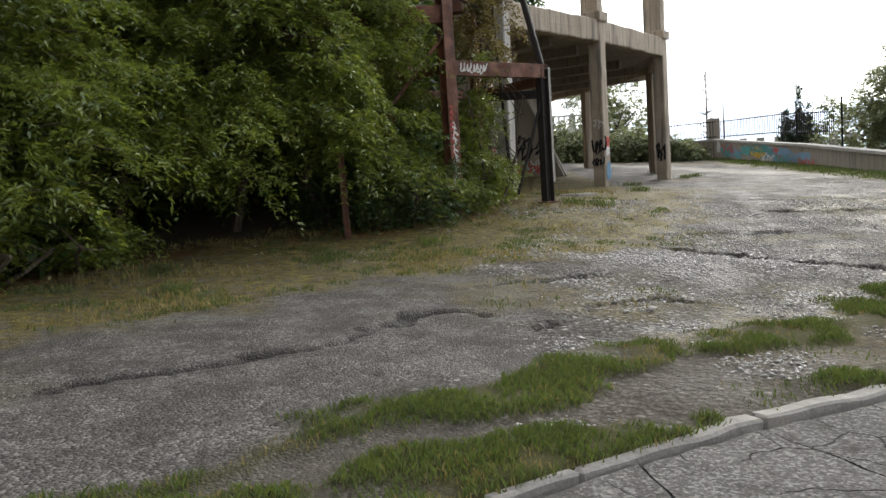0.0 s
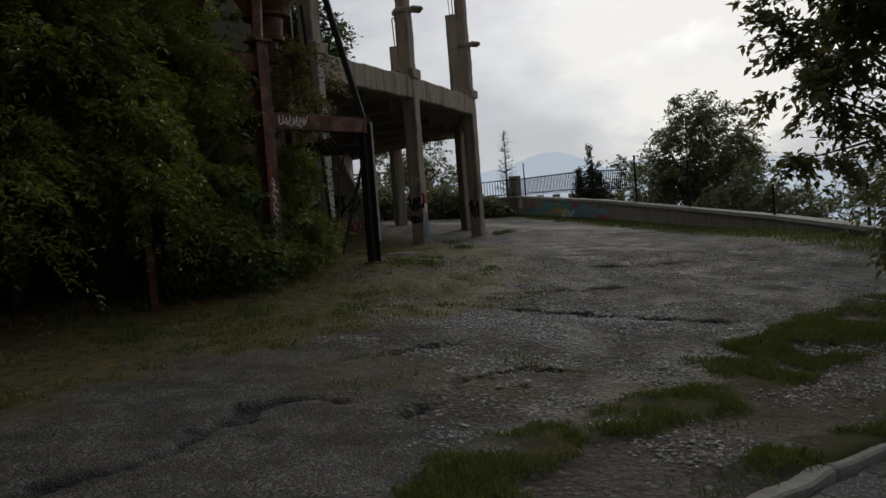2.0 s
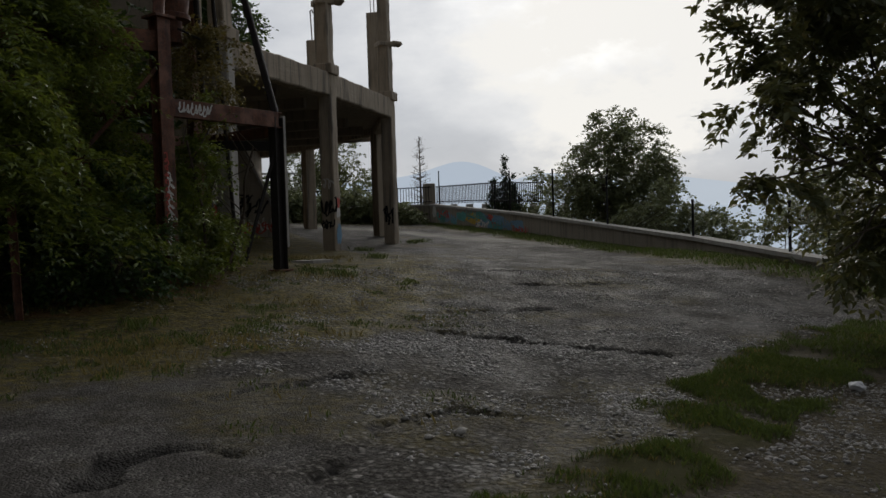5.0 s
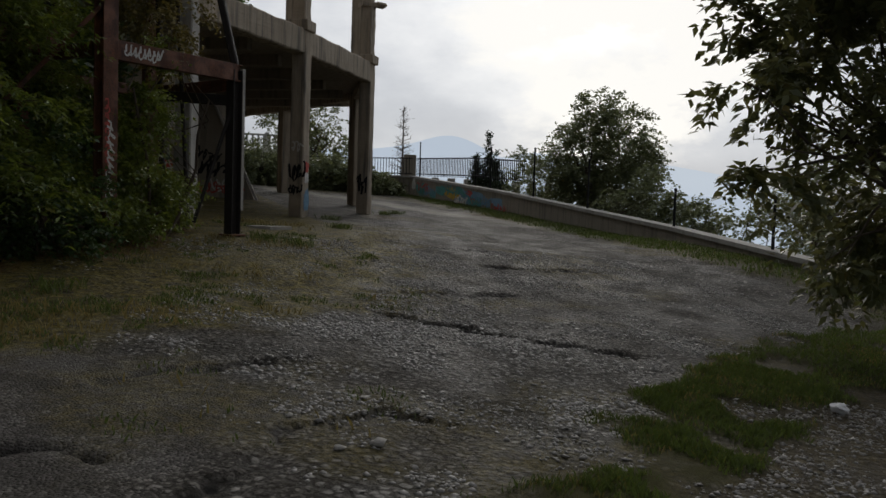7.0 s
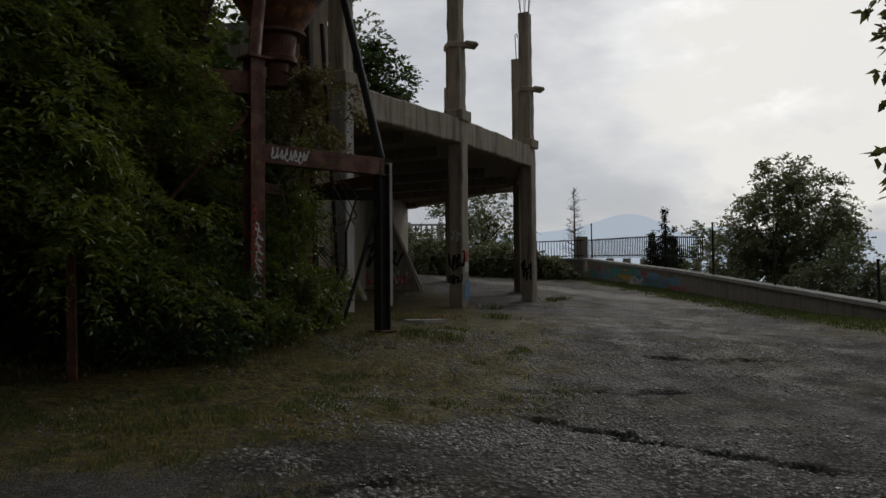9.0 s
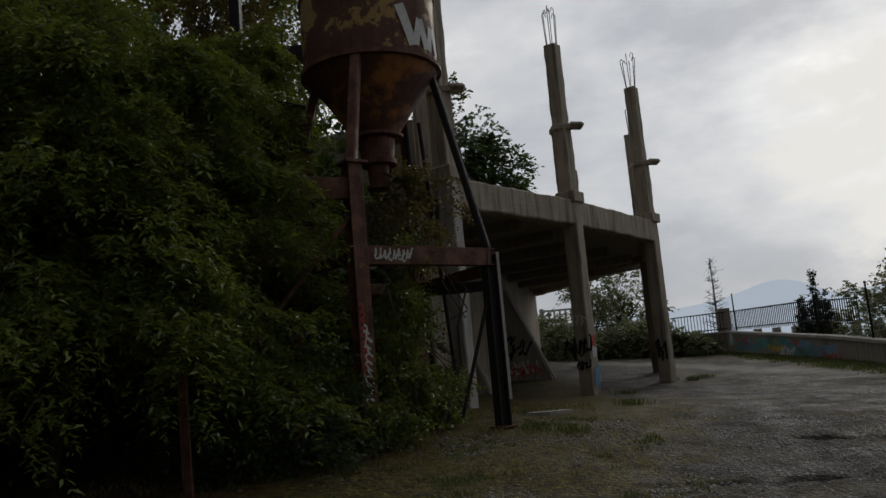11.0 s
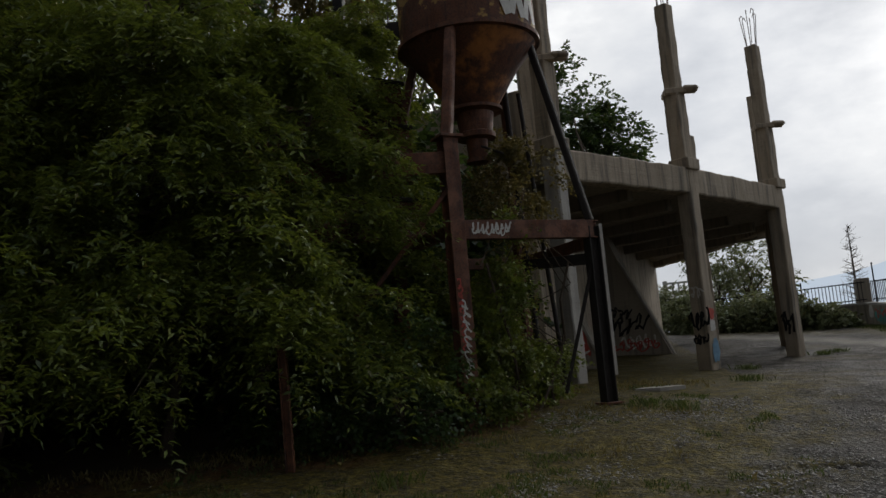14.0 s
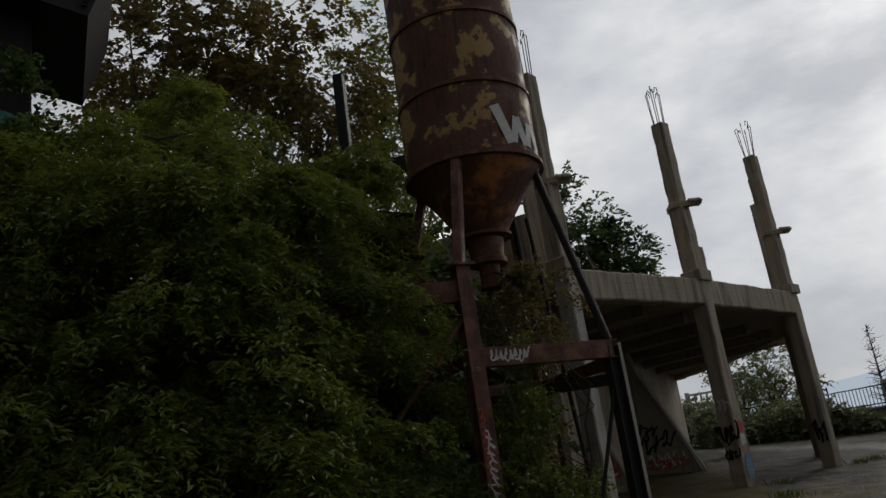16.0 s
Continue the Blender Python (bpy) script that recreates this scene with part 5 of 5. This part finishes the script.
x, y = scatter(201, -2.6, 5.5, 2.4, 9.5, 420000, lambda x, y, c: c["turf"] * (0.12 + 0.88 * soft(lump(x, y, 3.2, 81) + 0.6 * lump(x, y, 9.0, 84), -0.5, 0.45)), 0.12, 0.8)
blades("grass", "short bright green grass strip beside the kerb", x, y, GRASS, 0.055, 202, 0.0035)
x, y = scatter(213, -2.6, 9.0, 2.4, 12.5, 160000, lambda x, y, c: c["turf"] * soft(lump(x, y, 1.7, 82) + 0.5 * lump(x, y, 6.0, 83), -0.2, 0.6), 0.15)
blades("dry_grass", "yellowed worn blades among the turf", x, y, DRY_GRASS, 0.045, 214, 0.004)
x, y = scatter(203, 3.0, 11.4, 6.5, 14.0, 110000, "turf", 0.25)
blades("grass", "short green grass under the ash tree", x, y, GRASS, 0.06, 204, 0.006)
x, y = scatter(205, -6.0, 2.8, 5.5, 18.5, 150000, lambda x, y, c: c["moss"] * soft(lump(x, y, 1.1, 41) + 0.9 * lump(x, y, 4.3, 42), 0.15, 0.8) * (1 - c["soil"] * 0.6), 0.25)
blades("grass", "sparse yellowed grass tufts on the verge", x, y, GRASS, 0.06, 206)
x, y = scatter(207, -6.0, 2.4, 6.5, 19.5, 110000, lambda x, y, c: np.maximum(c["litter"], c["moss"] * 0.6) * soft(lump(x, y, 0.9, 43) + 0.7 * lump(x, y, 4.7, 44), 0.2, 0.8), 0.25)
blades("dry_grass", "dry straw-coloured grass at the thicket's edge", x, y, DRY_GRASS, 0.10, 208)
x, y = scatter(209, 9.6, 11.4, 13, 44, 30000, "turf", 0.05)
blades("grass", "rough grass along the foot of the ramp wall", x, y, GRASS, 0.10, 210, 0.012)
rng = np.random.default_rng(211)
tuft = np.array([(-3.55, 8.3), (-2.4, 10.4), (-1.2, 11.9), (1.7, 15.6), (3.3, 22.6), (5.6, 26.9), (2.9, 19.0), (-4.3, 9.6), (1.2, 15.9), (6.1, 27.8)])
px = (tuft[:, None, 0] + rng.normal(0, 0.13, (len(tuft), 110))).ravel()
py = (tuft[:, None, 1] + rng.normal(0, 0.13, (len(tuft), 110))).ravel()
blades("weed_tufts", "taller weed tufts pushing through the asphalt", px, py, GRASS, 0.15, 212, 0.004)


def pebbles(name, label, xs, ys, sizes, mat, seed, lift=0.12):
    rng = np.random.default_rng(seed)
    base = np.array([(1, 0, 0), (0, 1, 0), (-1, 0, 0), (0, -1, 0), (0, 0, 0.75), (0, 0, -0.75)], float)
    tri = np.array([(0, 1, 4), (1, 2, 4), (2, 3, 4), (3, 0, 4), (1, 0, 5), (2, 1, 5), (3, 2, 5), (0, 3, 5)])
    m = len(xs)
    shape = base[None] * rng.uniform(0.55, 1.25, (m, 6, 1))
    shape[:, :, 2] *= 0.6
    a = rng.uniform(0, 6.283, m)
    ca, sa = np.cos(a)[:, None], np.sin(a)[:, None]
    x = shape[:, :, 0] * ca - shape[:, :, 1] * sa
    y = shape[:, :, 0] * sa + shape[:, :, 1] * ca
    v = np.stack([x, y, shape[:, :, 2] + rng.normal(0, 0.15, (m, 6))], 2) * sizes[:, None, None]
    v += np.stack([xs, ys, floor_at(xs, ys) + sizes * lift], 1)[:, None]
    ob = raw(name, v.reshape(-1, 3), (tri[None] + 6 * np.arange(m)[:, None, None]).reshape(-1, 3), mat)
    tagged(ob, label, "gravel", kind="stuff")


x, y = scatter(221, -4, 8.5, 3.0, 16.5, 190000, lambda x, y, c: (1 - c["turf"]) * (1 - c["smooth"] * 0.5) * (1 - c["litter"]) * (0.25 + 0.75 * soft(lump(x, y, 1.4, 51), -0.2, 0.5)) * (0.35 + 0.65 * soft(x, -1.0, 1.0)) * (off_line(x, y, KERB_LINE)[1] * (y < 6.5) >= 0), 0.25)
rng = np.random.default_rng(222)
pebbles("gravel", "pale wet chippings scattered over the asphalt", x, y, 0.008 + 0.022 * rng.random(len(x)) ** 3, STONE, 223)
x, y = scatter(225, -0.5, 7.0, 5.5, 13.5, 60000, lambda x, y, c: c["bare"] * (1 - c["turf"]) * (1 - np.clip(3 * c["soil"], 0, 1)) * (1 - c["crack"]) * (0.3 + 0.7 * soft(lump(x, y, 1.8, 52), -0.4, 0.4)), 0.2)
pebbles("gravel", "flat pale stones bedded in the worn asphalt", x, y, 0.014 + 0.024 * rng.random(len(x)) ** 2, STONE, 226, 0.0)
loose = np.array([(1.18, 7.3), (0.95, 7.25), (1.6, 8.0), (1.75, 7.7), (0.75, 7.9), (1.3, 8.3)])
pebbles("loose_stones", "larger pale loose stones on the gravel", loose[:, 0], loose[:, 1], np.array([0.08, 0.05, 0.05, 0.045, 0.04, 0.05]), COPING, 224, 0.3)

# fallen leaves along the thicket and on the turf
rng = np.random.default_rng(231)
x, y = scatter(232, -6.2, 1.8, 6.0, 18.5, 16000, "litter", 0.2)
v, f = leaf_cloud(np.stack([x, y, floor_at(x, y) + 0.012], 1), rng.normal(0, 1, (len(x), 3)) * (1, 1, 0.02) + (0, 0, 0.001), np.full(len(x), 0.04), 1, 0.06, 0.02, rng, 0.0)
tagged(raw("fallen_leaves", v, f, LEAF_AUTUMN), "brown fallen leaves along the thicket", "leaves", kind="stuff")

# crumpled plastic on the grass
bm = bmesh.new()
bmesh.ops.create_icosphere(bm, subdivisions=3, radius=0.065)
for p in bm.verts:
    p.co = p.co * (1 + 0.45 * noise.noise(p.co * 22)) * 1.0
    p.co.z *= 0.6
bmesh.ops.translate(bm, vec=(5.02, 8.02, float(floor_at(np.array(5.02), np.array(8.02))) + 0.05), verts=bm.verts)
tagged(part("crumpled_bag", bm, LITTER), "crumpled white plastic litter on the grass", "litter")

# broken concrete slab lying near the post
zz = float(lie(1.42, 18.2))
o = part("broken_slab", prism([(1.05, 17.85), (1.45, 17.7), (1.85, 17.9), (1.75, 18.15), (1.2, 18.2)], zz - 0.06, zz + 0.025), COPING)
tagged(o, "broken pale concrete slab lying on the ground", "concrete slab")

# ---- distance ----
def hills(name, label, far, profile, mat, base=-260):
    """A long ridge at one distance; profile of (heading, elevation) in degrees."""
    heads = np.arange(-100, 100.1, 0.5)
    ups = np.interp(heads, [p[0] for p in profile], [p[1] for p in profile])
    ups = ups + 0.10 * lump(heads, heads * 0, 0.45, 61) + 0.04 * lump(heads, heads * 0, 1.7, 62)
    ups = np.convolve(np.pad(ups, 3, mode="edge"), np.array([1, 2, 3, 4, 3, 2, 1]) / 16, mode="valid")
    a = np.radians(heads)
    v = np.concatenate([np.stack([np.sin(a) * far, np.cos(a) * far, 1.6 + np.tan(np.radians(ups)) * far], 1), np.stack([np.sin(a) * far * 0.8, np.cos(a) * far * 0.8, np.full(len(a), base)], 1)])
    k = np.arange(len(a) - 1)
    f = np.stack([k, k + 1, k + 1 + len(a), k + len(a)], 1)
    tagged(raw(name, v, f, mat, smooth=True), label, "hills", kind="structure")


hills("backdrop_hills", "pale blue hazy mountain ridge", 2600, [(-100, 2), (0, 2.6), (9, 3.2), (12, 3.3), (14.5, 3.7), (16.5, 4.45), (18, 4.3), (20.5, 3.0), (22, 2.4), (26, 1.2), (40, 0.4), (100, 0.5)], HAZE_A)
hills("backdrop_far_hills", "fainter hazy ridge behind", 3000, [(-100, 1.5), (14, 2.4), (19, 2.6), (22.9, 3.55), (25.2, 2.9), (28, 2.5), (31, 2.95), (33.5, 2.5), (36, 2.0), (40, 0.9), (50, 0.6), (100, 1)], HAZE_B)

# ---- kerb and the cracked concrete apron ----
kerb = thing("kerb", "worn pale concrete kerb stones along the grass", "kerb", kind="structure")
for k, (a, b) in enumerate(zip(KERB_LINE, KERB_LINE[1:])):
    pa, pb = Vector((*a, float(lie(*a)) - 0.09)), Vector((*b, float(lie(*b)) - 0.09))
    way = (pb - pa).normalized()
    part("kerb_stone", bar(pa + way * 0.006, pb - way * 0.006, 0.12, 0.2, 0.015, rough=0.022, cuts=9), KERB, kerb)

apron = thing("pavement", "cracked grey concrete apron beside the kerb", "pavement", kind="structure")
SLABS = [
    [(-3.1, 1.18), (-1.35, 2.3), (-0.15, 3.08), (0.5, 3.62), (0.75, 2.4), (0.2, 0.2), (-3, -1)],
    [(0.52, 3.62), (1.18, 4.13), (1.55, 3.5), (1.42, 2.7), (0.78, 2.42)],
    [(1.2, 4.14), (2.1, 4.7), (3.0, 5.2), (2.7, 3.9), (1.58, 3.52)],
    [(3.02, 5.2), (4.2, 5.78), (6, 5.0), (4.5, 2.5), (2.72, 3.88)],
    [(0.8, 2.4), (1.44, 2.68), (1.57, 3.49), (2.7, 3.86), (4.48, 2.48), (3, -1), (0.22, 0.18)],
]
for k, plan in enumerate(SLABS):
    bm = bmesh.new()
    ring = []
    for (ax, ay), (bx, by) in zip(plan, plan[1:] + plan[:1]):
        steps = max(2, int(math.hypot(bx - ax, by - ay) / 0.07))
        for j in range(steps):
            s = j / steps
            px, py = ax + (bx - ax) * s, ay + (by - ay) * s
            wob = 0.022 * (1 if 0 < j else 0)
            ring.append((px + wob * float(lump(px, py, 7, 71)), py + wob * float(lump(px, py, 7, 72))))
    tilt = 0.008 * (k % 3)
    top = [bm.verts.new((px, py, float(lie(px, py)) - 0.01 - tilt)) for px, py in ring]
    low = [bm.verts.new((px, py, float(lie(px, py)) - 0.2)) for px, py in ring]
    bm.faces.new(top if sum((ax - bx) * (ay + by) for (ax, ay), (bx, by) in zip(ring, ring[1:] + ring[:1])) < 0 else top[::-1])
    for j in range(len(ring)):
        i = (j + 1) % len(ring)
        bm.faces.new((top[j], low[j], low[i], top[i]))
    bmesh.ops.recalc_face_normals(bm, faces=bm.faces)
    part("slab", bm, APRON, apron)
